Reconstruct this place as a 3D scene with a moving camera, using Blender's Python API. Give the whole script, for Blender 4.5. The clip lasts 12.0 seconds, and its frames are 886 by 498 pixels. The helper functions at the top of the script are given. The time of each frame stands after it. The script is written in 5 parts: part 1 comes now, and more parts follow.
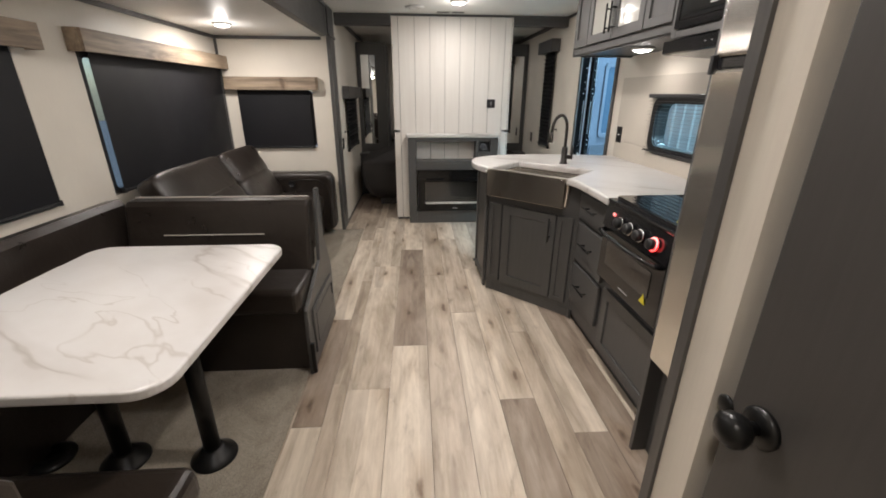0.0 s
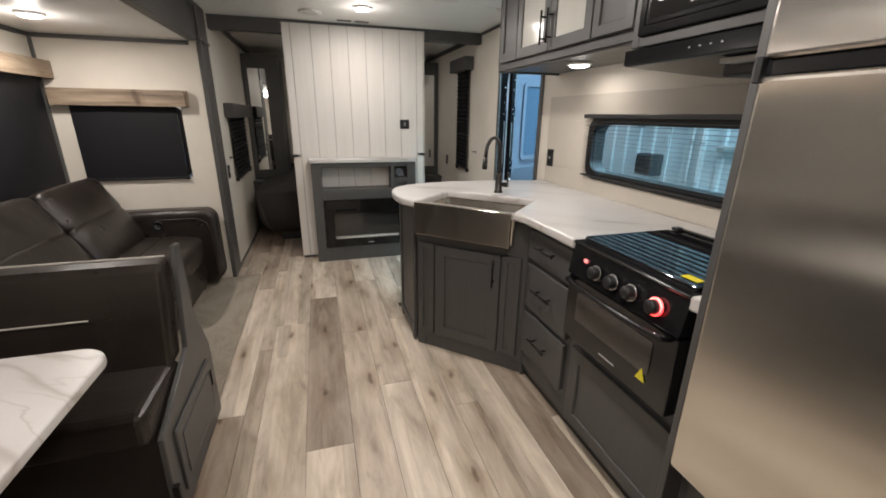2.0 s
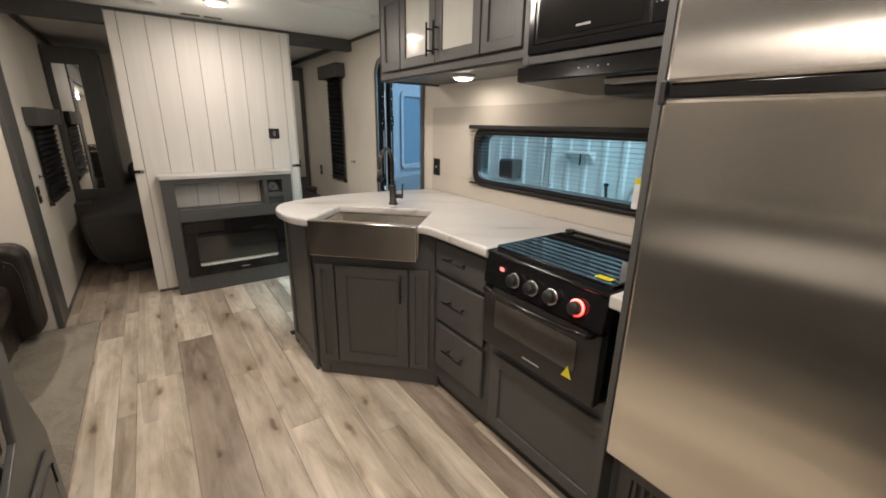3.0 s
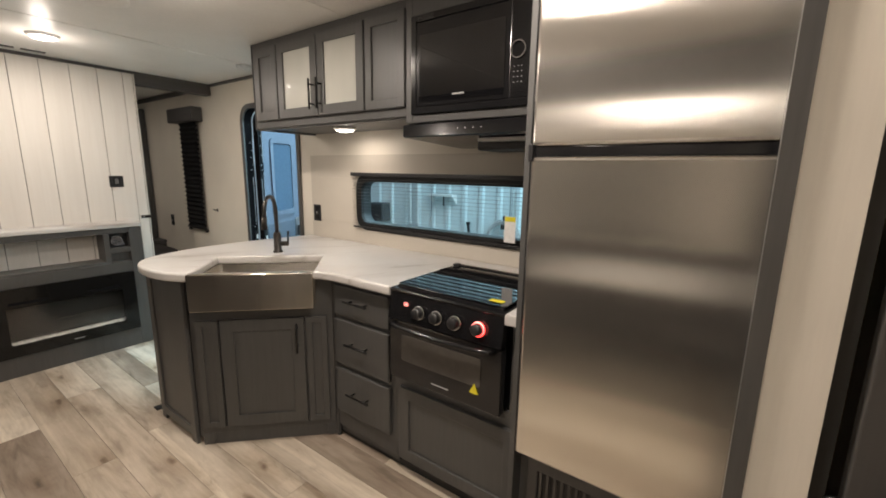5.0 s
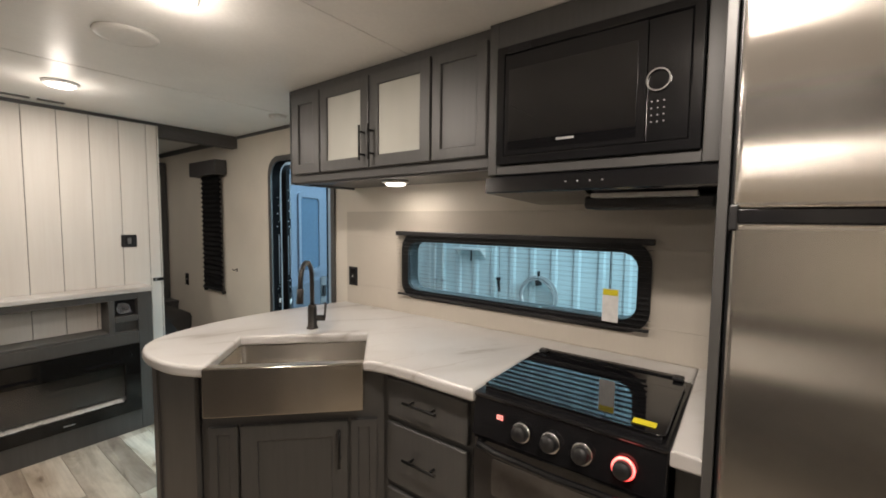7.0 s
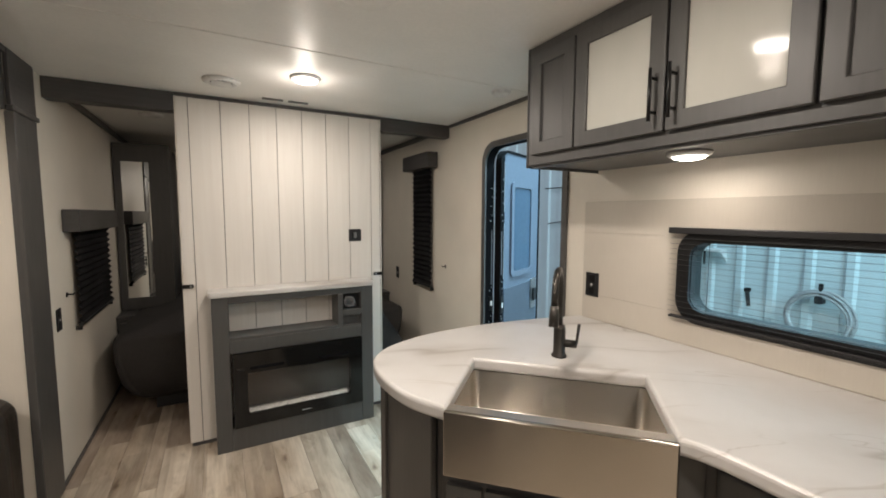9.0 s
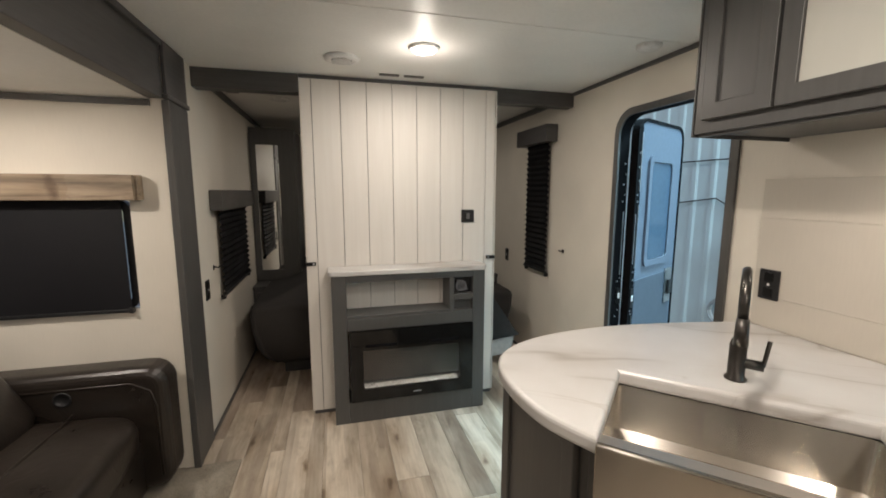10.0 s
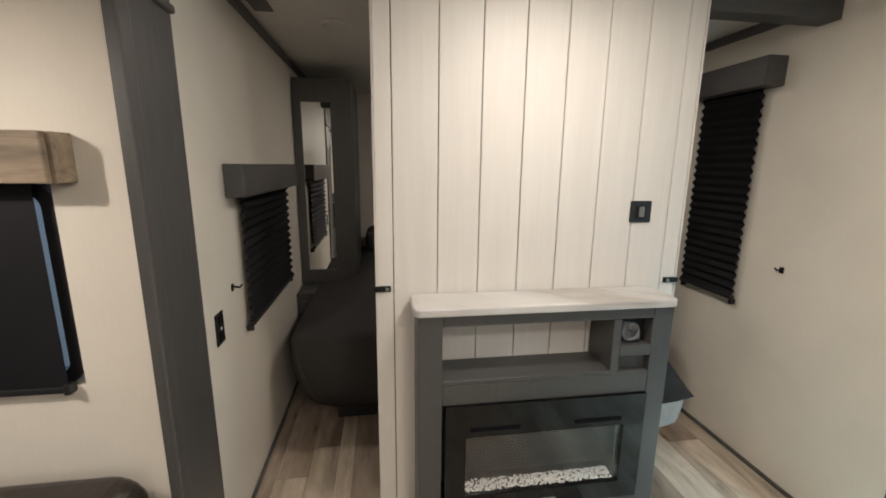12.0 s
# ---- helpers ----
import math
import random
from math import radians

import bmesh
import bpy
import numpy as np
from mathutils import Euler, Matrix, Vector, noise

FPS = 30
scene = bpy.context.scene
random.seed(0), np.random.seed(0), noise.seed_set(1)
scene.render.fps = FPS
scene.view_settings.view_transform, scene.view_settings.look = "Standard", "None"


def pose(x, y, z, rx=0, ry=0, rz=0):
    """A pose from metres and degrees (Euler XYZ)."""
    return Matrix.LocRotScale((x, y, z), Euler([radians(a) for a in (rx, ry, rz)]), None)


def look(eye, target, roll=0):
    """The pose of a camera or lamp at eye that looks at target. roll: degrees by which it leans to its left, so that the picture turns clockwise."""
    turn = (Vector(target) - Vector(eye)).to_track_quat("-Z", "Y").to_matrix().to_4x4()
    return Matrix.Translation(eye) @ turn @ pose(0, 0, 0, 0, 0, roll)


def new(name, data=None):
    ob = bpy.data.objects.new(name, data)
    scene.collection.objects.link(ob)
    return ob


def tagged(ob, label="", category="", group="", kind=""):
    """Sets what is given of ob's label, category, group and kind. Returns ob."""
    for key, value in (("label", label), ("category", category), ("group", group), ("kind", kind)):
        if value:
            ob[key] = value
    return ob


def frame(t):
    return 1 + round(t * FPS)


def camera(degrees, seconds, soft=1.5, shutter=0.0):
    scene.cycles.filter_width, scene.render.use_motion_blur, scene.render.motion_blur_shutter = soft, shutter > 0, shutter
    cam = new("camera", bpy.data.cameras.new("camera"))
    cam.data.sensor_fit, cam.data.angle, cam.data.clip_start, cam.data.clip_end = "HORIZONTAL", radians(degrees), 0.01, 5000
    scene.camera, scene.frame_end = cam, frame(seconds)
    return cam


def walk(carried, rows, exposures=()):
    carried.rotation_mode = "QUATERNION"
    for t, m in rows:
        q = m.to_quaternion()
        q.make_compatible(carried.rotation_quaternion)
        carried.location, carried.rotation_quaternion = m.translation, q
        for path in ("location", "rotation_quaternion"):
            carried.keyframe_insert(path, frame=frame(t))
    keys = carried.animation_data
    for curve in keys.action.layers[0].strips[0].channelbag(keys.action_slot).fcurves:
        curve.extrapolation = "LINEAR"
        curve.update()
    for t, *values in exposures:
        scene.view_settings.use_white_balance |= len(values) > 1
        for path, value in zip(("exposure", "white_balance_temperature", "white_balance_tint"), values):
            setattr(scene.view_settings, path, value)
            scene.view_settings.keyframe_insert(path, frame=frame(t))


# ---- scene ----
import itertools

cam = camera(94.8, 12.0, 1.8)
PATH = [
    (0, (-0.016, 0.092, 1.351), (0.109, 1.956, 0.64), 0.3),
    (0.5, (-0.017, 0.184, 1.385), (0.1, 2.055, 0.688), 0.5),
    (1, (-0.018, 0.293, 1.365), (0.16, 2.171, 0.701), 0.4),
    (1.5, (-0.018, 0.47, 1.367), (0.3, 2.335, 0.718), 0.6),
    (2, (-0.019, 0.637, 1.338), (0.53, 2.457, 0.717), 0.7),
    (2.5, (-0.021, 0.758, 1.351), (0.804, 2.479, 0.752), 0.7),
    (3, (-0.129, 0.783, 1.355), (0.98, 2.342, 0.772), 1.0),
    (3.5, (-0.208, 0.785, 1.353), (1.106, 2.18, 0.782), 0.7),
    (5.5, (-0.322, 0.794, 1.377), (1.310, 1.912, 1.081), 0.9),
    (6, (-0.290, 0.867, 1.386), (1.347, 1.994, 1.164), 0.8),
    (6.5, (-0.213, 1.041, 1.421), (1.416, 2.189, 1.246), 0.8),
    (8.3, (-0.061, 1.742, 1.405), (1.237, 3.259, 1.287), 0.0),
    (8.5, (-0.05, 1.772, 1.42), (1.155, 3.362, 1.279), 0.2),
    (9, (-0.041, 1.859, 1.406), (0.921, 3.605, 1.235), 0.2),
    (9.5, (0.012, 1.925, 1.399), (0.696, 3.792, 1.184), -0.0),
    (10, (-0.059, 2.069, 1.42), (0.448, 3.983, 1.139), 0.1),
    (10.5, (-0.083, 2.321, 1.411), (0.267, 4.266, 1.102), -0.0),
    (11, (-0.107, 2.591, 1.393), (0.199, 4.537, 1.049), 0.0),
    (11.5, (-0.097, 2.887, 1.405), (0.184, 4.834, 1.045), 0.2),
    (12, (-0.206, 3.181, 1.425), (0.084, 5.12, 1.025), 0.6),
]
walk(cam, [(t, look(eye, target, roll)) for t, eye, target, roll in PATH],
     [(0.0, 0.16, 6250, 14), (2.0, 0.02, 6300, 14), (3.0, 0.02, 6700, 14), (3.5, 0.02, 6750, 14), (5.5, 0.04, 6850, 15), (6.5, -0.16, 6800, 15),
      (8.5, -0.02, 6700, 14), (9.0, 0.0, 6700, 14), (10.5, -0.02, 6700, 13), (12.0, 0.21, 6600, 13)])

# ---- world, sun, exposure ----
world = bpy.data.worlds.new("shop_daylight")
scene.world = world
world.use_nodes = True
wn, wl = world.node_tree.nodes, world.node_tree.links
sky = wn.new("ShaderNodeTexSky")
sky.sky_type, sky.sun_disc = "NISHITA", False
sky.sun_elevation, sky.sun_rotation = radians(40), radians(60)
wn["Background"].inputs["Strength"].default_value = 0.12
wl.new(sky.outputs["Color"], wn["Background"].inputs["Color"])
sun = new("sun", bpy.data.lights.new("sun", "SUN"))
sun.data.energy, sun.data.angle, sun.data.color = 0.6, radians(15), (1.0, 0.97, 0.92)
sun.rotation_euler = (radians(50), 0, radians(-60))
# the shop's cool high-bay lamps
shop_lamp = new("shop_lamp", bpy.data.lights.new("shop_lamp", "AREA"))
shop_lamp.data.shape, shop_lamp.data.size, shop_lamp.data.size_y = "RECTANGLE", 1.0, 4.0
shop_lamp.data.energy, shop_lamp.data.color = 265, (0.50, 0.84, 1.0)
shop_lamp.matrix_basis = look((3.4, 0.2, 3.6), (4.3, 4.6, 0.6))
shop_lamp_2 = new("shop_lamp", bpy.data.lights.new("shop_lamp_over_door", "AREA"))
shop_lamp_2.data.shape, shop_lamp_2.data.size, shop_lamp_2.data.size_y = "RECTANGLE", 0.7, 0.9
shop_lamp_2.data.energy, shop_lamp_2.data.spread, shop_lamp_2.data.color = 62, radians(60), (0.50, 0.84, 1.0)
shop_lamp_2.matrix_basis = look((3.1, 3.42, 4.5), (1.5, 3.9, 0.0))
LAMP = (1.0, 0.925, 0.825)
CEIL, RIGHT, LEFT, SLIDE, SLIDE_Z, END_Y = 2.085, 1.55, -0.79, -1.79, 1.83, 4.27


# ---- materials ----
def material(name):
    m = bpy.data.materials.new(name)
    m.use_nodes = True
    return m, m.node_tree.nodes, m.node_tree.links, m.node_tree.nodes["Principled BSDF"]


def coords(n, l, scale=(1, 1, 1), rot=(0, 0, 0)):
    tc, mp = n.new("ShaderNodeTexCoord"), n.new("ShaderNodeMapping")
    mp.inputs["Scale"].default_value = scale
    mp.inputs["Rotation"].default_value = rot
    l.new(tc.outputs["Object"], mp.inputs["Vector"])
    return mp.outputs["Vector"]


def noise_tex(n, l, vec, scale, detail=4, rough=0.55, distort=0.0):
    t = n.new("ShaderNodeTexNoise")
    t.inputs["Scale"].default_value, t.inputs["Detail"].default_value = scale, detail
    t.inputs["Roughness"].default_value, t.inputs["Distortion"].default_value = rough, distort
    l.new(vec, t.inputs["Vector"])
    return t.outputs["Fac"]


def ramp(n, l, fac, stops):
    r = n.new("ShaderNodeValToRGB")
    while len(r.color_ramp.elements) < len(stops):
        r.color_ramp.elements.new(0.5)
    for e, (p, c) in zip(r.color_ramp.elements, stops):
        e.position, e.color = p, (*c, 1) if len(c) == 3 else c
    l.new(fac, r.inputs["Fac"])
    return r.outputs["Color"]


def mix(n, l, fac, a, b, kind="MIX"):
    m = n.new("ShaderNodeMix")
    m.data_type, m.blend_type = "RGBA", kind
    for sock, v in ((m.inputs[0], fac), (m.inputs[6], a), (m.inputs[7], b)):
        if isinstance(v, (int, float)):
            sock.default_value = v
        elif isinstance(v, tuple):
            sock.default_value = (*v, 1)
        else:
            l.new(v, sock)
    return m.outputs[2]


def bump(n, l, p, height, strength, dist=0.002):
    b = n.new("ShaderNodeBump")
    b.inputs["Strength"].default_value, b.inputs["Distance"].default_value = strength, dist
    l.new(height, b.inputs["Height"])
    l.new(b.outputs["Normal"], p.inputs["Normal"])


def plain(name, color, rough=0.5, metal=0.0, grain=(40, 40, 40), amount=0.12, bump_s=0.1, spec=0.5, rot=(0, 0, 0)):
    """A painted or moulded surface with fine grain and broad wear."""
    m, n, l, p = material(name)
    v = coords(n, l, grain, rot)
    fine = noise_tex(n, l, v, 1.0, 5)
    broad = noise_tex(n, l, coords(n, l), 2.3, 3)
    c1 = ramp(n, l, fine, [(0.25, tuple(c * (1 - amount) for c in color)), (0.75, tuple(min(1, c * (1 + amount)) for c in color))])
    c2 = ramp(n, l, broad, [(0.3, (0.9, 0.9, 0.9)), (0.7, (1, 1, 1))])
    l.new(mix(n, l, 1.0, c1, c2, "MULTIPLY"), p.inputs["Base Color"])
    rr = ramp(n, l, broad, [(0.3, (rough * 0.85,) * 3), (0.7, (min(1, rough * 1.15),) * 3)])
    l.new(rr, p.inputs["Roughness"])
    p.inputs["Metallic"].default_value = metal
    p.inputs["Specular IOR Level"].default_value = spec
    if bump_s:
        bump(n, l, p, fine, bump_s, 0.001)
    return m


def marble(name):
    m, n, l, p = material(name)
    v = coords(n, l, (1, 1, 1), (0, 0, 0.6))
    def vein(scale, dist, width, seed):
        mp = n.new("ShaderNodeMapping")
        mp.inputs["Location"].default_value = (seed, seed * 0.7, 0)
        mp.inputs["Scale"].default_value = (0.55, 1.7, 1.0)
        l.new(v, mp.inputs["Vector"])
        f = noise_tex(n, l, mp.outputs["Vector"], scale, 4, 0.45, dist)
        sub, ab = n.new("ShaderNodeMath"), n.new("ShaderNodeMath")
        sub.operation, ab.operation = "SUBTRACT", "ABSOLUTE"
        sub.inputs[1].default_value = 0.5
        l.new(f, sub.inputs[0])
        l.new(sub.outputs[0], ab.inputs[0])
        return ramp(n, l, ab.outputs[0], [(0.0, (0, 0, 0)), (width, (1, 1, 1))])
    def fade(seed, a, b):
        mp = n.new("ShaderNodeMapping")
        mp.inputs["Location"].default_value = (seed, -seed, 0)
        l.new(v, mp.inputs["Vector"])
        return ramp(n, l, noise_tex(n, l, mp.outputs["Vector"], 2.4, 2), [(a, (0, 0, 0)), (b, (1, 1, 1))])
    big, small = vein(1.25, 0.45, 0.012, 3.1), vein(2.9, 0.5, 0.009, 8.4)
    c = (0.585, 0.572, 0.555)
    soft = ramp(n, l, vein(1.25, 0.45, 0.07, 3.1), [(0, (0.88, 0.87, 0.86)), (1, (1, 1, 1))])
    c = mix(n, l, fade(2.0, 0.34, 0.52), c, mix(n, l, 1.0, c, soft, "MULTIPLY"))
    c = mix(n, l, fade(2.0, 0.38, 0.54), c, mix(n, l, 1.0, c, ramp(n, l, big, [(0, (0.74, 0.71, 0.68)), (1, (1, 1, 1))]), "MULTIPLY"))
    c = mix(n, l, fade(5.0, 0.44, 0.58), c, mix(n, l, 1.0, c, ramp(n, l, small, [(0, (0.80, 0.77, 0.74)), (1, (1, 1, 1))]), "MULTIPLY"))
    c = mix(n, l, 1.0, c, ramp(n, l, noise_tex(n, l, v, 5, 5), [(0.35, (0.94, 0.93, 0.92)), (0.6, (1, 1, 1))]), "MULTIPLY")
    l.new(c, p.inputs["Base Color"])
    p.inputs["Roughness"].default_value = 0.32
    return m


def wood(name, dark, light, axis=1, rough=0.55, scale=1.0, knots=True, along=0.9, spread=None, fine_low=0.85):
    """Long grain along the axis; each object its own tone."""
    m, n, l, p = material(name)
    s = [9 * scale] * 3
    s[axis] = along * scale
    tc = n.new("ShaderNodeTexCoord")
    info = n.new("ShaderNodeObjectInfo")
    add, mul = n.new("ShaderNodeVectorMath"), n.new("ShaderNodeVectorMath")
    mul.operation = "SCALE"
    cmb = n.new("ShaderNodeCombineXYZ")
    for k in range(3):
        l.new(info.outputs["Random"], cmb.inputs[k])
    l.new(cmb.outputs[0], mul.inputs[0])
    mul.inputs["Scale"].default_value = 37.0
    l.new(tc.outputs["Object"], add.inputs[0])
    l.new(mul.outputs[0], add.inputs[1])
    mp = n.new("ShaderNodeMapping")
    mp.inputs["Scale"].default_value = s
    l.new(add.outputs[0], mp.inputs["Vector"])
    grain = noise_tex(n, l, mp.outputs["Vector"], 1.6, 6, 0.6, 0.45)
    fs = [90 * scale] * 3
    fs[axis] = 3 * scale
    mp2 = n.new("ShaderNodeMapping")
    mp2.inputs["Scale"].default_value = fs
    l.new(add.outputs[0], mp2.inputs["Vector"])
    fine = noise_tex(n, l, mp2.outputs["Vector"], 1.0, 3, 0.6)
    g = ramp(n, l, grain, [(0.33, dark), (0.48, tuple(0.4 * a + 0.6 * b for a, b in zip(dark, light))), (0.62, light)])
    c = mix(n, l, 1.0, g, ramp(n, l, fine, [(0.3, (fine_low + 0.01, fine_low, fine_low - 0.01)), (0.7, (1.0, 1.0, 1.0))]), "MULTIPLY")
    if knots:
        st = [13 * scale] * 3
        st[axis] = 0.22 * scale
        mp4 = n.new("ShaderNodeMapping")
        mp4.inputs["Scale"].default_value = st
        l.new(add.outputs[0], mp4.inputs["Vector"])
        streak = noise_tex(n, l, mp4.outputs["Vector"], 1.0, 2, 0.5, 0.2)
        c = mix(n, l, 1.0, c, ramp(n, l, streak, [(0.36, (0.86, 0.845, 0.83)), (0.5, (1, 1, 1)), (0.66, (1.06, 1.06, 1.06))]), "MULTIPLY")
        # printed strips side by side within a plank, each cut across now and then
        cell = n.new("ShaderNodeTexVoronoi")
        cell.voronoi_dimensions, cell.distance = "2D", "CHEBYCHEV"
        mp5 = n.new("ShaderNodeMapping")
        across = [11.0] * 3
        across[axis] = 0.55
        mp5.inputs["Scale"].default_value = across
        l.new(add.outputs[0], mp5.inputs["Vector"])
        cell.inputs["Scale"].default_value, cell.inputs["Randomness"].default_value = 1.0, 0.55
        l.new(mp5.outputs["Vector"], cell.inputs["Vector"])
        pick = n.new("ShaderNodeSeparateColor")
        l.new(cell.outputs["Color"], pick.inputs[0])
        c = mix(n, l, 1.0, c, ramp(n, l, pick.outputs[0], [(0.0, (0.78, 0.765, 0.75)), (0.4, (0.97, 0.965, 0.955)), (1.0, (1.07, 1.07, 1.065))]), "MULTIPLY")
        # broad smoky stains drawn out along the grain
        mp6 = n.new("ShaderNodeMapping")
        smoke = [14.0] * 3
        smoke[axis] = 3.4
        mp6.inputs["Scale"].default_value = smoke
        l.new(add.outputs[0], mp6.inputs["Vector"])
        stain = noise_tex(n, l, mp6.outputs["Vector"], 1.0, 5, 0.62, 0.9)
        c = mix(n, l, 1.0, c, ramp(n, l, stain, [(0.24, (0.58, 0.56, 0.54)), (0.40, (0.92, 0.91, 0.90)), (0.52, (1, 1, 1)), (0.72, (1.05, 1.05, 1.05))]), "MULTIPLY")
    if spread:
        tone = ramp(n, l, info.outputs["Random"], spread)
        c = mix(n, l, 1.0, c, tone, "MULTIPLY")
    if knots:
        ks = [7.5 * scale] * 3
        ks[axis] = 2.4 * scale
        mp3 = n.new("ShaderNodeMapping")
        mp3.inputs["Scale"].default_value = ks
        l.new(add.outputs[0], mp3.inputs["Vector"])
        vo = n.new("ShaderNodeTexVoronoi")
        vo.inputs["Scale"].default_value = 1.0
        vo.voronoi_dimensions = "2D"
        warp = n.new("ShaderNodeTexNoise")
        warp.inputs["Scale"].default_value, warp.inputs["Detail"].default_value = 9.0, 4
        l.new(add.outputs[0], warp.inputs["Vector"])
        bent = n.new("ShaderNodeVectorMath")
        bent.operation = "MULTIPLY_ADD"
        bent.inputs[1].default_value = (0.30, 0.30, 0.30)
        l.new(warp.outputs["Color"], bent.inputs[0])
        l.new(mp3.outputs["Vector"], bent.inputs[2])
        l.new(bent.outputs[0], vo.inputs["Vector"])
        k = ramp(n, l, vo.outputs["Distance"], [(0.02, (0.34, 0.28, 0.24)), (0.06, (0.52, 0.46, 0.41)), (0.10, (0.80, 0.76, 0.72)), (0.22, (0.91, 0.88, 0.85)), (0.42, (1, 1, 1))])
        sep = n.new("ShaderNodeSeparateColor")
        l.new(vo.outputs["Color"], sep.inputs[0])
        few = ramp(n, l, sep.outputs[0], [(0.42, (0, 0, 0)), (0.62, (1, 1, 1))])
        c = mix(n, l, few, c, mix(n, l, 1.0, c, k, "MULTIPLY"))
    l.new(c, p.inputs["Base Color"])
    p.inputs["Roughness"].default_value = rough
    bump(n, l, p, fine, 0.12, 0.001)
    return m


def brushed(name, axis, color=(0.56, 0.54, 0.50), rough=0.3, aniso=0.75, metal=1.0, ripple=0.0):
    """Brushed metal: fine scratches along the axis; highlights stretch along the U of its map."""
    m, n, l, p = material(name)
    s = [220, 220, 220]
    s[axis] = 1.0
    f = noise_tex(n, l, coords(n, l, tuple(s)), 1.0, 3, 0.6)
    l.new(ramp(n, l, f, [(0.2, tuple(c * 0.95 for c in color)), (0.8, color)]), p.inputs["Base Color"])
    l.new(ramp(n, l, f, [(0.0, (rough * 0.98,) * 3), (1.0, (rough * 1.02,) * 3)]), p.inputs["Roughness"])
    p.inputs["Metallic"].default_value = metal
    if ripple:
        s2 = [130, 130, 130]
        s2[axis] = 0.6
        bump(n, l, p, noise_tex(n, l, coords(n, l, tuple(s2)), 1.0, 2, 0.5), ripple, 0.0006)
    p.inputs["Anisotropic"].default_value = aniso
    t = n.new("ShaderNodeTangent")
    t.direction_type = "UV_MAP"
    l.new(t.outputs["Tangent"], p.inputs["Tangent"])
    return m


def leather(name, color, rough=0.34):
    m, n, l, p = material(name)
    vo = n.new("ShaderNodeTexVoronoi")
    vo.inputs["Scale"].default_value = 420
    v = coords(n, l)
    l.new(v, vo.inputs["Vector"])
    big = noise_tex(n, l, v, 7, 4, 0.6, 0.6)
    l.new(ramp(n, l, big, [(0.3, tuple(c * 0.8 for c in color)), (0.7, tuple(c * 1.2 for c in color))]), p.inputs["Base Color"])
    l.new(ramp(n, l, big, [(0.3, (rough * 0.85,) * 3), (0.7, (rough * 1.2,) * 3)]), p.inputs["Roughness"])
    b1, b2 = n.new("ShaderNodeBump"), n.new("ShaderNodeBump")
    b1.inputs["Strength"].default_value, b1.inputs["Distance"].default_value = 0.25, 0.0006
    b2.inputs["Strength"].default_value, b2.inputs["Distance"].default_value = 0.35, 0.012
    l.new(vo.outputs["Distance"], b1.inputs["Height"])
    l.new(big, b2.inputs["Height"])
    l.new(b2.outputs["Normal"], b1.inputs["Normal"])
    l.new(b1.outputs["Normal"], p.inputs["Normal"])
    return m


def glow(name, color, strength):
    m, n, l, p = material(name)
    p.inputs["Base Color"].default_value = (0.9, 0.88, 0.85, 1)
    p.inputs["Emission Color"].default_value = (*color, 1)
    p.inputs["Emission Strength"].default_value = strength
    return m


def glass(name, color=(0.95, 0.98, 0.98), rough=0.0):
    m, n, l, p = material(name)
    p.inputs["Base Color"].default_value = (*color, 1)
    p.inputs["Transmission Weight"].default_value = 1.0
    p.inputs["Roughness"].default_value = rough
    p.inputs["IOR"].default_value = 1.45
    return m


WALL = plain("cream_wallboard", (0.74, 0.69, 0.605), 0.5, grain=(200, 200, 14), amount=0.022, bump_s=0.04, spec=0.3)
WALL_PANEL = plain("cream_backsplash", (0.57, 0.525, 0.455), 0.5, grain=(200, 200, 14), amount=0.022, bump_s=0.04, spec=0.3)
CEILING = plain("white_ceiling_vinyl", (0.84, 0.825, 0.79), 0.42, grain=(60, 60, 60), amount=0.03, bump_s=0.03, spec=0.4)
GRAY = plain("charcoal_cabinet_paint", (0.074, 0.073, 0.071), 0.42, grain=(70, 70, 5), amount=0.09, bump_s=0.07)
TRIM = plain("charcoal_trim", (0.082, 0.079, 0.076), 0.4, grain=(70, 70, 5), amount=0.16, bump_s=0.12)
TRIM_H = plain("charcoal_beam", (0.068, 0.065, 0.064), 0.45, grain=(5, 5, 70), amount=0.16, bump_s=0.12)
DOORGRAY = plain("dark_door_laminate", (0.060, 0.056, 0.053), 0.5, grain=(90, 90, 4), amount=0.08, bump_s=0.05)
VALANCE_WOOD = wood("weathered_valance_wood", (0.13, 0.095, 0.065), (0.36, 0.28, 0.20), 0, 0.6, 1.3)
PLANK_LIGHT = wood("vinyl_plank_pale", (0.46, 0.388, 0.302), (0.72, 0.643, 0.54), 1, 0.40, 0.8, True, 1.8)
PLANK_MID = wood("vinyl_plank_tan", (0.34, 0.276, 0.212), (0.56, 0.484, 0.395), 1, 0.40, 0.8, True, 1.8)
PLANK_DARK = wood("vinyl_plank_brown", (0.235, 0.185, 0.143), (0.41, 0.34, 0.278), 1, 0.40, 0.8, True, 1.8)
SHIPLAP = wood("whitewashed_board", (0.675, 0.643, 0.595), (0.715, 0.685, 0.638), 2, 0.5, 0.7, False, 0.9, None, 0.95)
GROOVE = plain("board_groove", (0.12, 0.11, 0.10), 0.8)
MARBLE = marble("white_marble_laminate")
STEEL = brushed("brushed_steel_door", 2, (0.71, 0.675, 0.62), 0.20, 1.0, 0.94, 0.22)
# One steel; how light falls is put in the colour: apron darker, bowl paler.
APRONSTEEL_SHADED = brushed("brushed_steel_apron_shaded", 0, (0.47, 0.435, 0.385), 0.19, 0.95, 0.97)
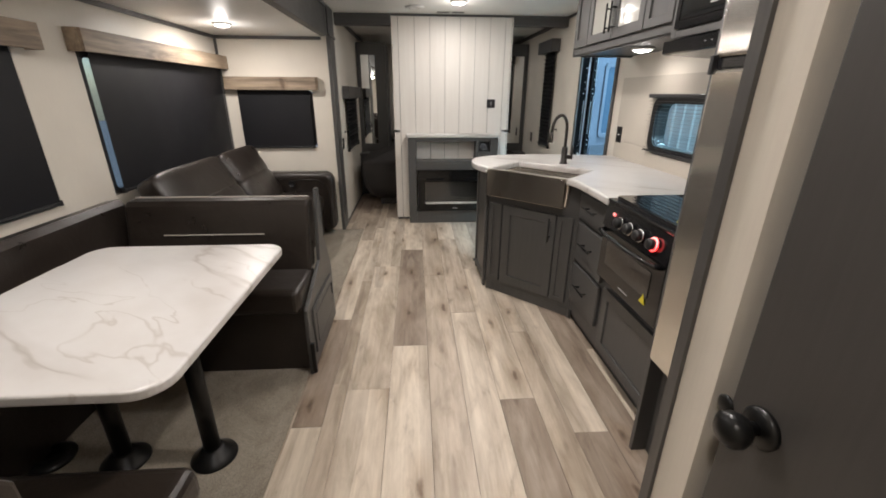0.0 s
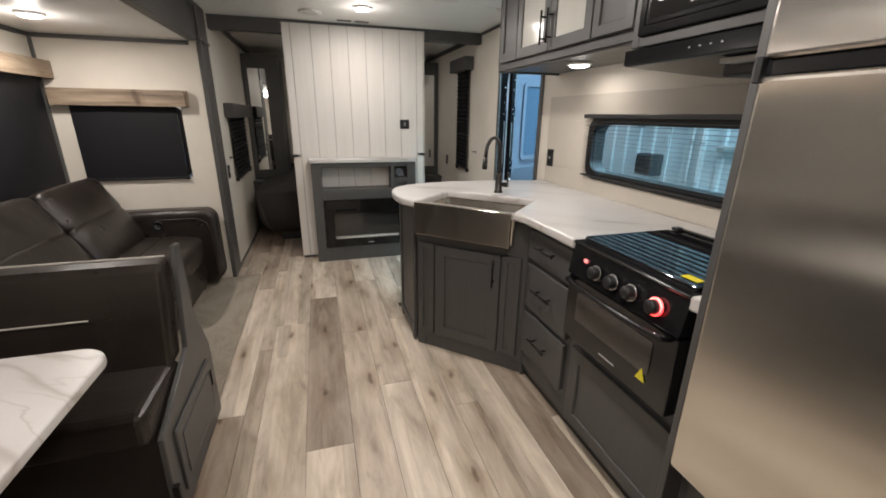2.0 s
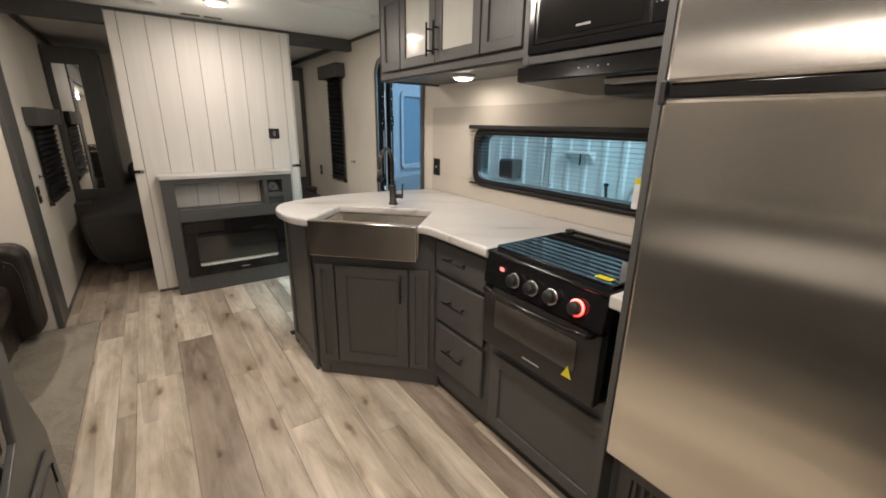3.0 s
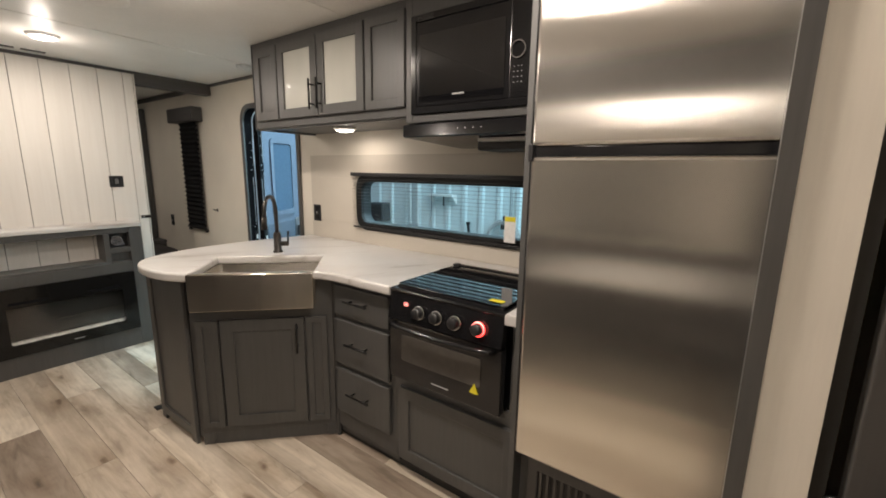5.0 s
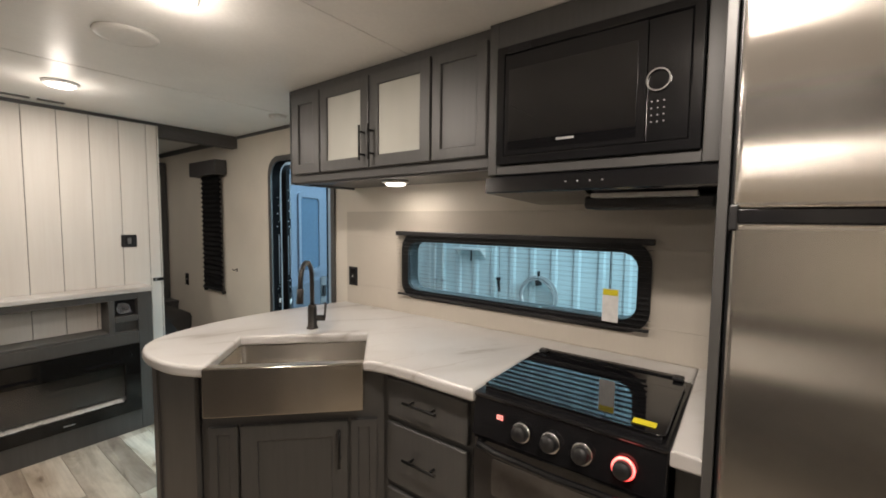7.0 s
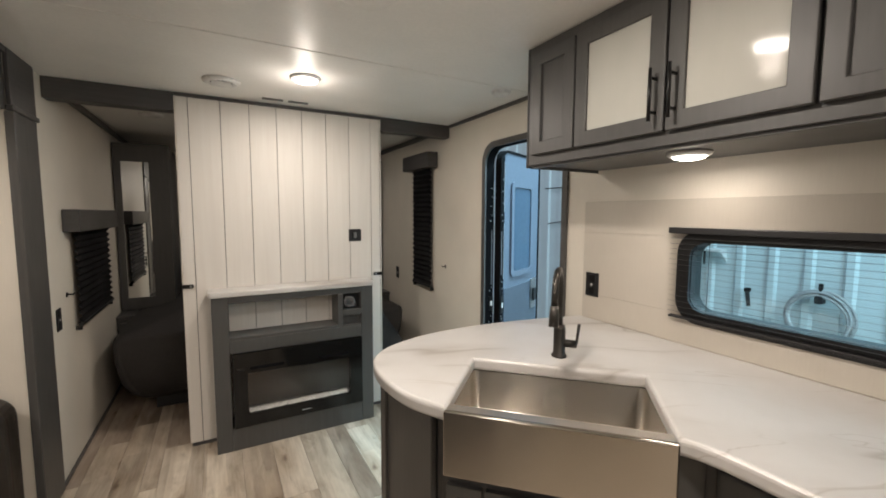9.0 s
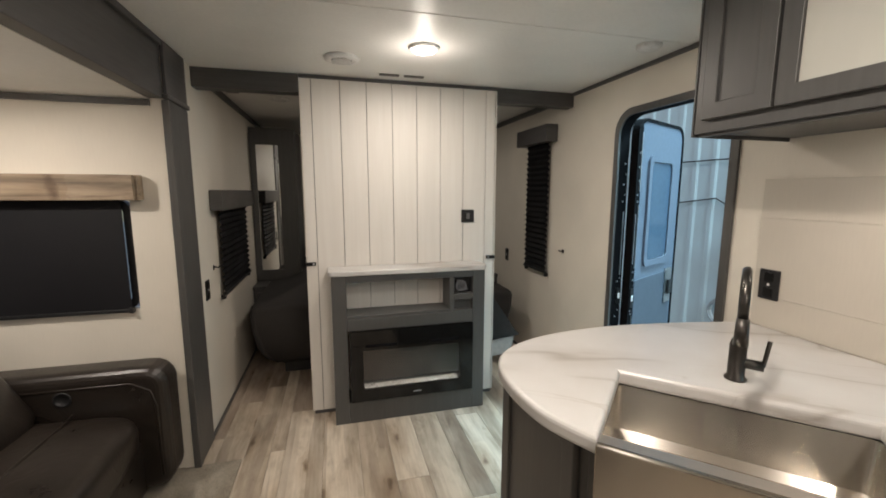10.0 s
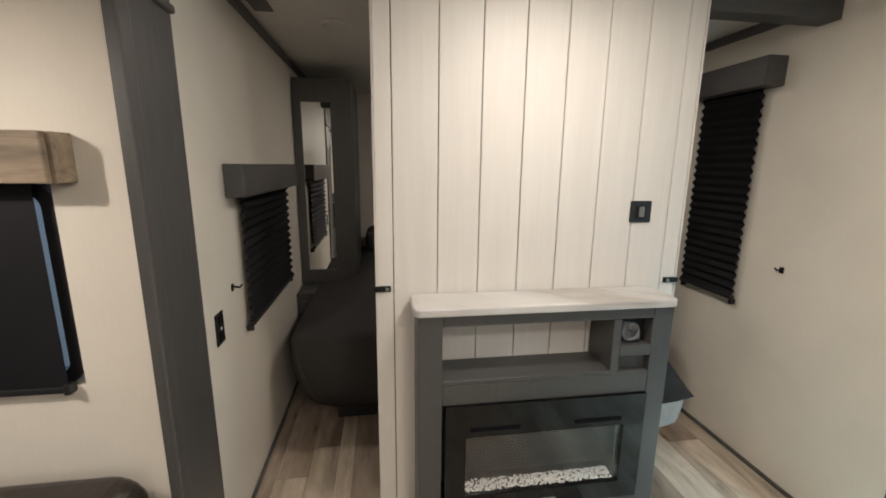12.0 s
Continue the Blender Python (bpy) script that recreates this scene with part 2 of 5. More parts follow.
BOWLSTEEL_LIT = brushed("brushed_steel_bowl_lit", 0, (0.74, 0.69, 0.62), 0.24, 0.9, 0.97)
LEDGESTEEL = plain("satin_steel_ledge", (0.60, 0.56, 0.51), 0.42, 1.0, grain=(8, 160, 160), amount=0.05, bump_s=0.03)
BLACKMETAL = plain("matte_black_metal", (0.018, 0.018, 0.018), 0.35, 0.6, bump_s=0.0)
FAUCETMETAL = plain("dark_bronze_metal", (0.055, 0.050, 0.045), 0.30, 0.7, bump_s=0.0)
BLACK = plain("black_enamel", (0.010, 0.010, 0.011), 0.14, bump_s=0.0)
FIREBLACK = plain("black_glass_front", (0.008, 0.008, 0.008), 0.07, bump_s=0.0, spec=0.3)
BLACKPLASTIC = plain("black_plastic", (0.014, 0.014, 0.015), 0.4, bump_s=0.05)
SHADE = plain("black_roller_shade", (0.008, 0.008, 0.010), 0.6, grain=(400, 400, 400), amount=0.3, spec=0.3)
PLEAT = plain("black_pleated_blind", (0.014, 0.014, 0.016), 0.7, grain=(300, 300, 300), amount=0.3)
LEATHER = leather("dark_brown_vinyl", (0.019, 0.0145, 0.0115), 0.31)
PIPING = plain("pale_piping", (0.5, 0.47, 0.42), 0.5)
def carpet_pile(name, color):
    """Short pile: tufts, and broad patches where it was brushed the other way."""
    m, n, l, p = material(name)
    v = coords(n, l)
    tuft = noise_tex(n, l, v, 260, 3, 0.7)
    nap = noise_tex(n, l, coords(n, l, (5, 3.2, 5)), 1.0, 4, 0.6, 1.2)
    c = ramp(n, l, tuft, [(0.25, tuple(k * 0.5 for k in color)), (0.75, tuple(k * 1.35 for k in color))])
    c = mix(n, l, 1.0, c, ramp(n, l, nap, [(0.36, (0.78, 0.77, 0.76)), (0.5, (0.93, 0.93, 0.925)), (0.62, (1.03, 1.03, 1.03))]), "MULTIPLY")
    l.new(c, p.inputs["Base Color"])
    p.inputs["Roughness"].default_value = 0.95
    p.inputs["Specular IOR Level"].default_value = 0.1
    bump(n, l, p, tuft, 0.9, 0.004)
    return m


CARPET = carpet_pile("beige_carpet", (0.34, 0.30, 0.245))
KNOBRING = plain("chrome_ring", (0.6, 0.6, 0.6), 0.2, 1.0, bump_s=0.0)
REDGLOW = glow("red_knob_light", (1.0, 0.02, 0.02), 3)
REDLED = glow("red_display", (1.0, 0.03, 0.03), 1.2)
YELLOW = plain("yellow_label", (0.72, 0.62, 0.03), 0.5)
WHITE = plain("white_plastic", (0.75, 0.74, 0.72), 0.4)
PALEGRAY = plain("pale_gray_print", (0.4, 0.4, 0.4), 0.5)
CABLEGRAY = plain("gray_cable", (0.17, 0.17, 0.18), 0.4)
LENS = glow("lamp_lens", LAMP, 9)
FIREGLASS = glass("firebox_glass", (0.93, 0.93, 0.92))
GLASS = glass("window_glass", (0.80, 0.93, 0.95))
DARKGLASS = plain("dark_glass", (0.006, 0.006, 0.007), 0.03, bump_s=0.0, spec=1.0)
FROST = plain("frosted_glass", (0.50, 0.50, 0.455), 0.09, grain=(12, 12, 3), amount=0.03, bump_s=0.0, spec=0.14)
MIRROR = plain("mirror_glass", (0.85, 0.86, 0.85), 0.02, 1.0, amount=0.0, bump_s=0.0)
BEDCLOTH = plain("charcoal_bedspread", (0.058, 0.055, 0.054), 0.9, grain=(250, 250, 250), amount=0.3, bump_s=0.5, spec=0.1)
SHEET = plain("white_sheet", (0.6, 0.58, 0.55), 0.9)
EMBER = plain("crushed_glass_embers", (0.52, 0.52, 0.50), 0.2, grain=(150, 150, 150), amount=0.5, bump_s=1.0)
SHOPWALL = plain("white_metal_cladding", (0.62, 0.70, 0.71), 0.35, grain=(6, 6, 1), amount=0.05, bump_s=0.0)
CONCRETE = plain("shop_concrete", (0.30, 0.30, 0.29), 0.7, grain=(14, 14, 14), amount=0.15)
DOORBLUE = plain("gray_blue_fiberglass", (0.115, 0.14, 0.185), 0.35, bump_s=0.05)
DOORSEAL = plain("black_door_frame", (0.007, 0.007, 0.008), 0.8, bump_s=0.0, spec=0.05)
SILVER = plain("satin_aluminium", (0.55, 0.56, 0.58), 0.3, 1.0, bump_s=0.0)


# ---- builders ----
def thing(name, label, category, loc=(0, 0, 0), rz=0, group="", kind=""):
    ob = new(name)
    ob.matrix_basis = pose(*loc, 0, 0, rz)
    ob.empty_display_size = 0.05
    return tagged(ob, label, category, group, kind)


def mesh_of(bm, name, mat, smooth=False):
    me = bpy.data.meshes.new(name)
    bmesh.ops.recalc_face_normals(bm, faces=bm.faces)
    if smooth:
        for f in bm.faces:
            f.smooth = True
    bm.to_mesh(me)
    bm.free()
    me.materials.append(mat)
    return me


def part(name, bm, mat, parent, label="", smooth=False):
    ob = new(name, mesh_of(bm, name, mat, smooth))
    ob.parent = parent
    return tagged(ob, label) if label else ob


def planar_map(ob, u, v):
    """A flat map with U and V along the given local axes."""
    uv = ob.data.uv_layers.new(name="map")
    for lp in ob.data.loops:
        co = ob.data.vertices[lp.vertex_index].co
        uv.data[lp.index].uv = (co[u], co[v])
    return ob


def solid(name, bm, mat, label, category, kind="", group="", smooth=False):
    return tagged(new(name, mesh_of(bm, name, mat, smooth)), label, category, group, kind)


def box(x0, x1, y0, y1, z0, z1, r=0.0, seg=2, bm=None):
    """A block with rounded edges, alone or added to bm."""
    b = bmesh.new()
    bmesh.ops.create_cube(b, size=1)
    for v in b.verts:
        v.co = Vector((x0 if v.co.x < 0 else x1, y0 if v.co.y < 0 else y1, z0 if v.co.z < 0 else z1))
    if r:
        bmesh.ops.bevel(b, geom=b.edges[:], offset=r, segments=seg, profile=0.5, affect="EDGES")
    if bm is None:
        return b
    me = bpy.data.meshes.new("tmp")
    b.to_mesh(me)
    b.free()
    bm.from_mesh(me)
    bpy.data.meshes.remove(me)
    return bm


def rod(a, b, r, seg=16, bm=None, r2=None):
    bm = bm or bmesh.new()
    a, b = Vector(a), Vector(b)
    m = Matrix.Translation((a + b) / 2) @ (b - a).to_track_quat("Z", "Y").to_matrix().to_4x4()
    bmesh.ops.create_cone(bm, cap_ends=True, segments=seg, radius1=r, radius2=r if r2 is None else r2, depth=(b - a).length, matrix=m)
    return bm


def tube(points, r, seg=10, bm=None):
    """A round bar along a line of points."""
    bm = bm or bmesh.new()
    pts = [Vector(p) for p in points]
    rings = []
    side = None
    for i, p in enumerate(pts):
        d = (pts[min(i + 1, len(pts) - 1)] - pts[max(i - 1, 0)]).normalized()
        if side is None:
            side = d.orthogonal().normalized()
        side = (side - d * side.dot(d)).normalized()
        up = d.cross(side)
        rings.append([bm.verts.new(p + (side * math.cos(k * math.tau / seg) + up * math.sin(k * math.tau / seg)) * r) for k in range(seg)])
    for a, b in zip(rings, rings[1:]):
        for k in range(seg):
            bm.faces.new((a[k], a[(k + 1) % seg], b[(k + 1) % seg], b[k]))
    bm.faces.new(rings[0][::-1])
    bm.faces.new(rings[-1])
    return bm


def prism(pts, z0, z1, r=0.0, axes="xyz", seg=2):
    """A plate: an outline in the first two axes, given thickness along the third."""
    bm = bmesh.new()
    ix = ["xyz".index(a) for a in axes]
    def put(p, z):
        c = [0, 0, 0]
        c[ix[0]], c[ix[1]], c[ix[2]] = p[0], p[1], z
        return bm.verts.new(c)
    lo, hi = [put(p, z0) for p in pts], [put(p, z1) for p in pts]
    k = len(pts)
    for i in range(k):
        bm.faces.new((lo[i], lo[(i + 1) % k], hi[(i + 1) % k], hi[i]))
    f0, f1 = bm.faces.new(lo[::-1]), bm.faces.new(hi)
    bmesh.ops.recalc_face_normals(bm, faces=bm.faces)
    if r:
        bmesh.ops.bevel(bm, geom=list(set(f0.edges) | set(f1.edges)), offset=r, segments=seg, profile=0.5, affect="EDGES")
    return bm


def round_rect(a0, a1, b0, b1, r, seg=6):
    out = []
    for ca, cb, s in ((a1 - r, b1 - r, 0), (a0 + r, b1 - r, 90), (a0 + r, b0 + r, 180), (a1 - r, b0 + r, 270)):
        for k in range(seg + 1):
            t = radians(s + 90 * k / seg)
            out.append((ca + r * math.cos(t), cb + r * math.sin(t)))
    return out


def ring(outer, inner, c0, c1, axes="xyz"):
    """A frame between two outlines with equally many points."""
    bm = bmesh.new()
    ix = ["xyz".index(a) for a in axes]
    def put(p, z):
        c = [0, 0, 0]
        c[ix[0]], c[ix[1]], c[ix[2]] = p[0], p[1], z
        return bm.verts.new(c)
    loops = [[put(p, c) for p in pts] for pts, c in ((outer, c0), (outer, c1), (inner, c1), (inner, c0))]
    k = len(outer)
    for a, b in zip(loops, loops[1:] + loops[:1]):
        for i in range(k):
            bm.faces.new((a[i], a[(i + 1) % k], b[(i + 1) % k], b[i]))
    return bm


def lathe(profile, seg=24, bm=None, centre=(0, 0, 0)):
    """A turned shape about z: (radius, height) pairs."""
    bm = bm or bmesh.new()
    cx, cy, cz = centre
    rings = [[bm.verts.new((cx + r * math.cos(k * math.tau / seg), cy + r * math.sin(k * math.tau / seg), cz + z)) for k in range(seg)] for r, z in profile]
    for a, b in zip(rings, rings[1:]):
        for k in range(seg):
            bm.faces.new((a[k], a[(k + 1) % seg], b[(k + 1) % seg], b[k]))
    bm.faces.new(rings[0][::-1])
    bm.faces.new(rings[-1])
    return bm


def frame4(x0, x1, z0, z1, w, y0, y1, r=0.003):
    rect = lambda d: [(x0 + d, z0 + d), (x1 - d, z0 + d), (x1 - d, z1 - d), (x0 + d, z1 - d)]
    bm = ring(rect(0), rect(w), y0, y1, "xzy")
    bmesh.ops.recalc_face_normals(bm, faces=bm.faces)
    edges = [e for e in bm.edges if len(e.link_faces) == 2 and e.calc_face_angle(0) > 0.5]
    bmesh.ops.bevel(bm, geom=edges, offset=r, segments=2, profile=0.5, affect="EDGES")
    return bm


def pillow(x0, x1, y0, y1, z0, z1, p=4.0, cuts=9, wrinkle=0.004, tilt=0.0, seed=0.0):
    """A stuffed cushion: a swollen block with soft folds, tilted about x."""
    bm = bmesh.new()
    bmesh.ops.create_cube(bm, size=2)
    bmesh.ops.subdivide_edges(bm, edges=bm.edges[:], cuts=cuts, use_grid_fill=True)
    c = Vector(((x0 + x1) / 2, (y0 + y1) / 2, (z0 + z1) / 2))
    h = Vector(((x1 - x0) / 2, (y1 - y0) / 2, (z1 - z0) / 2))
    q = Matrix.Rotation(tilt, 4, "X")
    for v in bm.verts:
        n = sum(abs(k) ** p for k in v.co) ** (1 / p)
        m = max(abs(k) for k in v.co)
        u = v.co * (m / n)
        w = noise.noise((u.x * h.x * 9 + seed, u.y * h.y * 9, u.z * h.z * 9)) * wrinkle
        d = Vector((u.x * h.x, u.y * h.y, u.z * h.z))
        d += d.normalized() * w
        v.co = c + q @ d
    return bm


def bar_handle(parent, x, z, length, upright, y=0.0):
    """A slim bar pull on two posts, in front of the face at y."""
    a, b = ((x, y - 0.03, z - length / 2), (x, y - 0.03, z + length / 2)) if upright else ((x - length / 2, y - 0.03, z), (x + length / 2, y - 0.03, z))
    bm = rod(a, b, 0.005, 12)
    for s in (-0.32, 0.32):
        q = (x, y, z + s * length) if upright else (x + s * length, y, z)
        rod((q[0], y, q[2]), (q[0], y - 0.03, q[2]), 0.0045, 10, bm)
    return part("handle", bm, BLACKMETAL, parent, "matte black bar handle", True)


def shaker_door(parent, x0, x1, z0, z1, rail=0.055, name="door", handle=None, y=0.0, panel_mat=None, panel_name="panel"):
    d = part(name, frame4(x0, x1, z0, z1, rail, y - 0.02, y - 0.001), GRAY, parent)
    part(panel_name, box(x0 + rail - 0.004, x1 - rail + 0.004, y - 0.011, y - 0.003, z0 + rail - 0.004, z1 - rail + 0.004), panel_mat or GRAY, d)
    if handle:
        bar_handle(d, *handle, y=y - 0.02)
    return d


# ---- structure ----
def slab(name, blocks, mat, label, category):
    """Blocks that touch, welded into one skin."""
    ax = [sorted({round(b[2 * k + j], 5) for b in blocks for j in (0, 1)}) for k in range(3)]
    cells = set()
    for b in blocks:
        lo = [ax[k].index(round(b[2 * k], 5)) for k in range(3)]
        hi = [ax[k].index(round(b[2 * k + 1], 5)) for k in range(3)]
        cells |= set(itertools.product(*(range(lo[k], hi[k]) for k in range(3))))
    bm, seen = bmesh.new(), {}
    def corner(*i):
        if i not in seen:
            seen[i] = bm.verts.new([ax[k][i[k]] for k in range(3)])
        return seen[i]
    for c in sorted(cells):
        for k in range(3):
            for d in (0, 1):
                beside = list(c)
                beside[k] += 1 if d else -1
                if tuple(beside) in cells:
                    continue
                u, v = (k + 1) % 3, (k + 2) % 3
                loop = []
                for a, e in ((0, 0), (1, 0), (1, 1), (0, 1)):
                    p = list(c)
                    p[k] += d
                    p[u] += a
                    p[v] += e
                    loop.append(corner(*p))
                bm.faces.new(loop if d else loop[::-1])
    return solid(name, bm, mat, label, category, "structure")


FRONT, BACK = 7.3, -0.95
DOOR = (3.43, 4.15, 0.0, 1.85)
WIN = (1.575, 2.78, 1.02, 1.32)
slab("wall_right", [
    (RIGHT, RIGHT + 0.06, BACK, WIN[0], 0, CEIL), (RIGHT, RIGHT + 0.06, WIN[0], WIN[1], 0, WIN[2]),
    (RIGHT, RIGHT + 0.06, WIN[0], WIN[1], WIN[3], CEIL), (RIGHT, RIGHT + 0.06, WIN[1], DOOR[0], 0, CEIL),
    (RIGHT, RIGHT + 0.06, DOOR[0], DOOR[1], DOOR[3], CEIL), (RIGHT, RIGHT + 0.06, DOOR[1], FRONT, 0, CEIL)],
    WALL, "cream wallboard side wall with window and entry door openings", "wall")
slab("wall_left", [(LEFT - 0.06, LEFT, END_Y - 0.008, FRONT, 0, CEIL), (LEFT - 0.06, LEFT, BACK, -0.35, 0, CEIL)], WALL, "cream wallboard wall of the bedroom", "wall")
slab("wall_front", [(LEFT - 0.06, RIGHT + 0.06, FRONT, FRONT + 0.06, 0, CEIL)], WALL, "cream wallboard wall behind the bed", "wall")
slab("wall_back", [(LEFT - 0.06, RIGHT + 0.06, BACK - 0.06, BACK, 0, CEIL)], WALL, "cream wallboard bathroom back wall", "wall")
slab("ceiling", [(LEFT - 0.06, RIGHT + 0.06, BACK, FRONT, CEIL, CEIL + 0.06)] + [(LEFT, RIGHT, y - 0.014, y + 0.014, CEIL - 0.0025, CEIL) for y in (1.12, 2.405, 3.69)], CEILING, "white vinyl ceiling with faint seams", "ceiling")
# slide-out room
W1, W2, W3 = (1.0, 2.20, 0.82, 1.55), (2.58, 4.20, 0.78, 1.56), (-1.65, -0.975, 0.86, 1.38)
slab("wall_slide_side", [
    (SLIDE - 0.05, SLIDE, -0.35, W1[0], 0, SLIDE_Z), (SLIDE - 0.05, SLIDE, W1[0], W1[1], 0, W1[2]), (SLIDE - 0.05, SLIDE, W1[0], W1[1], W1[3], SLIDE_Z),
    (SLIDE - 0.05, SLIDE, W1[1], W2[0], 0, SLIDE_Z), (SLIDE - 0.05, SLIDE, W2[0], W2[1], 0, W2[2]), (SLIDE - 0.05, SLIDE, W2[0], W2[1], W2[3], SLIDE_Z),
    (SLIDE - 0.05, SLIDE, W2[1], END_Y + 0.05, 0, SLIDE_Z)], WALL, "cream wallboard long wall of the slide-out", "wall")
slab("wall_slide_end", [
    (SLIDE, W3[0], END_Y, END_Y + 0.05, 0, SLIDE_Z), (W3[1], LEFT - 0.061, END_Y, END_Y + 0.05, 0, SLIDE_Z),
    (W3[0], W3[1], END_Y, END_Y + 0.05, 0, W3[2]), (W3[0], W3[1], END_Y, END_Y + 0.05, W3[3], SLIDE_Z)], WALL, "cream wallboard end wall of the slide-out", "wall")
slab("wall_slide_near", [(SLIDE, LEFT, -0.35, -0.30, 0, SLIDE_Z)], WALL, "cream wallboard near end wall of the slide-out", "wall")
slab("ceiling_slide", [(SLIDE - 0.05, -0.853, -0.35, END_Y + 0.05, SLIDE_Z, SLIDE_Z + 0.05)], CEILING, "white lowered slide-out ceiling", "ceiling")
slab("trim_slide", [
    (SLIDE, -0.852, END_Y - 0.014, END_Y, SLIDE_Z - 0.028, SLIDE_Z - 0.002), (SLIDE, SLIDE + 0.014, -0.30, END_Y - 0.015, SLIDE_Z - 0.028, SLIDE_Z - 0.002),
    (SLIDE, SLIDE + 0.018, END_Y - 0.018, END_Y - 0.002, 0.0, SLIDE_Z - 0.03)], TRIM, "dark gray corner trim of the slide-out", "trim")
# header over the slide-out and its post
solid("trim_slide_header", box(-0.852, -0.792, -0.35, 4.245, SLIDE_Z, CEIL - 0.001, 0.004), TRIM_H, "dark gray wood-grain header over the slide-out opening", "trim", "structure")
solid("trim_header_strip", box(-0.7915, -0.775, -0.35, 4.235, CEIL - 0.03, CEIL - 0.001, 0.004), TRIM_H, "dark gray ceiling edge strip", "trim", "structure")
post = thing("trim_post", "dark gray wood-grain casing at the slide-out corner", "casing", (LEFT, 4.250, 0), kind="structure")
part("board", box(0.0005, 0.015, 0.047, 0.261, 0, SLIDE_Z - 0.002, 0.003), TRIM, post)
part("front_strip", box(-0.012, 0.020, -0.002, 0.0465, 0, SLIDE_Z - 0.002, 0.004), TRIM, post)
part("moulding", box(-0.004, 0.026, -0.012, 0.268, SLIDE_Z - 0.001, SLIDE_Z + 0.022, 0.006, 3), TRIM, post)
part("head_board", box(0.0005, 0.016, -0.01, 0.263, SLIDE_Z + 0.0225, CEIL - 0.002, 0.003), TRIM_H, post)
# beam over the media wall
solid("trim_beam_left", box(LEFT + 0.001, -0.24, 4.645, 4.735, 1.98, CEIL - 0.001, 0.004), TRIM_H, "dark gray ceiling beam beside the media wall", "beam", "structure")
solid("trim_beam_right", box(0.99, RIGHT - 0.001, 4.645, 4.735, 1.99, CEIL - 0.001, 0.004), TRIM_H, "dark gray ceiling beam beside the media wall", "beam", "structure")
slab("trim_ceiling_edge", [
    (RIGHT - 0.014, RIGHT - 0.001, 0.56, 4.64, CEIL - 0.022, CEIL - 0.001), (RIGHT - 0.02, RIGHT - 0.001, 4.74, FRONT, CEIL - 0.04, CEIL - 0.001),
    (LEFT + 0.001, LEFT + 0.02, 4.74, FRONT - 0.3, CEIL - 0.04, CEIL - 0.001)], TRIM, "thin dark gray trim where wall meets ceiling", "trim")
slab("baseboard", [(RIGHT - 0.012, RIGHT - 0.001, DOOR[1] + 0.05, 7.2, 0.001, 0.018), (LEFT + 0.001, LEFT + 0.012, 4.32, 6.9, 0.001, 0.018)],
     TRIM, "thin dark quarter-round along the floor", "baseboard")
# bathroom partition with its doorway
slab("wall_bath", [
    (0.497, 0.80, 0.638, 0.7185, 0, CEIL), (0.80, RIGHT, 0.638, 0.688, 0, CEIL), (0.497, 0.56, BACK, -0.13, 0, CEIL), (0.497, 0.56, -0.13, 0.638, 1.99, CEIL)],
    WALL, "cream partition beside the refrigerator and bathroom doorway", "wall")
slab("trim_bath", [(0.489, 0.522, 0.719, 0.745, 0, CEIL - 0.002)], TRIM, "dark gray casing strip beside the refrigerator", "trim")
slab("trim_bath_jamb", [(0.56, 0.585, 0.606, 0.6375, 0, 1.988)], TRIM, "dark gray door stop in the bathroom doorway", "trim")
# Black sheet over the cream face, in place of shade in the recess.
slab("trim_fridge_gap_shade", [(0.5225, 0.8175, 0.719, 0.7205, 0, CEIL - 0.002)], BLACKPLASTIC, "black sheet standing in for the shaded gap beside the refrigerator door", "trim")
bd = thing("door_bath", "dark gray laminate bathroom door with black knob", "door", (0.496, 0.598, 0), -90, kind="structure")
part("leaf", box(0.0, 0.70, 0.0, 0.035, 0.012, 1.98, 0.003), DOORGRAY, bd)
kn = part("door_knob", lathe([(0.012, 0.0), (0.012, 0.028), (0.024, 0.034), (0.031, 0.048), (0.030, 0.062), (0.020, 0.072), (0.004, 0.075)], 28), BLACKMETAL, bd, "round black door knob", True)
kn.matrix_basis = pose(0.062, 0.0, 0.884, 90, 0, 0) @ Matrix.Scale(0.9, 4)
ro = part("rose", lathe([(0.036, 0.0), (0.036, 0.006), (0.03, 0.012), (0.013, 0.014)], 28), BLACKMETAL, bd, "", True)
ro.matrix_basis = pose(0.062, 0.0, 0.884, 90, 0, 0) @ Matrix.Scale(0.9, 4)
lt0 = part("catch_disc", lathe([(0.017, 0.0), (0.017, 0.004), (0.013, 0.006), (0.003, 0.007)], 24), BLACKMETAL, bd, "", True)
lt0.matrix_basis = pose(-0.008, 0.002, 0.866, 90, 0, 0)


# ---- floor ----
floor = solid("floor", box(LEFT - 0.06, RIGHT + 0.06, BACK, FRONT, -0.08, -0.008), GROOVE, "pale and gray-brown wood-look vinyl plank floor", "floor", "structure")
solid("carpet", box(SLIDE, -0.582, -0.30, END_Y, -0.06, 0.006, 0.003), CARPET, "short beige carpet on the slide-out floor", "carpet", "structure")


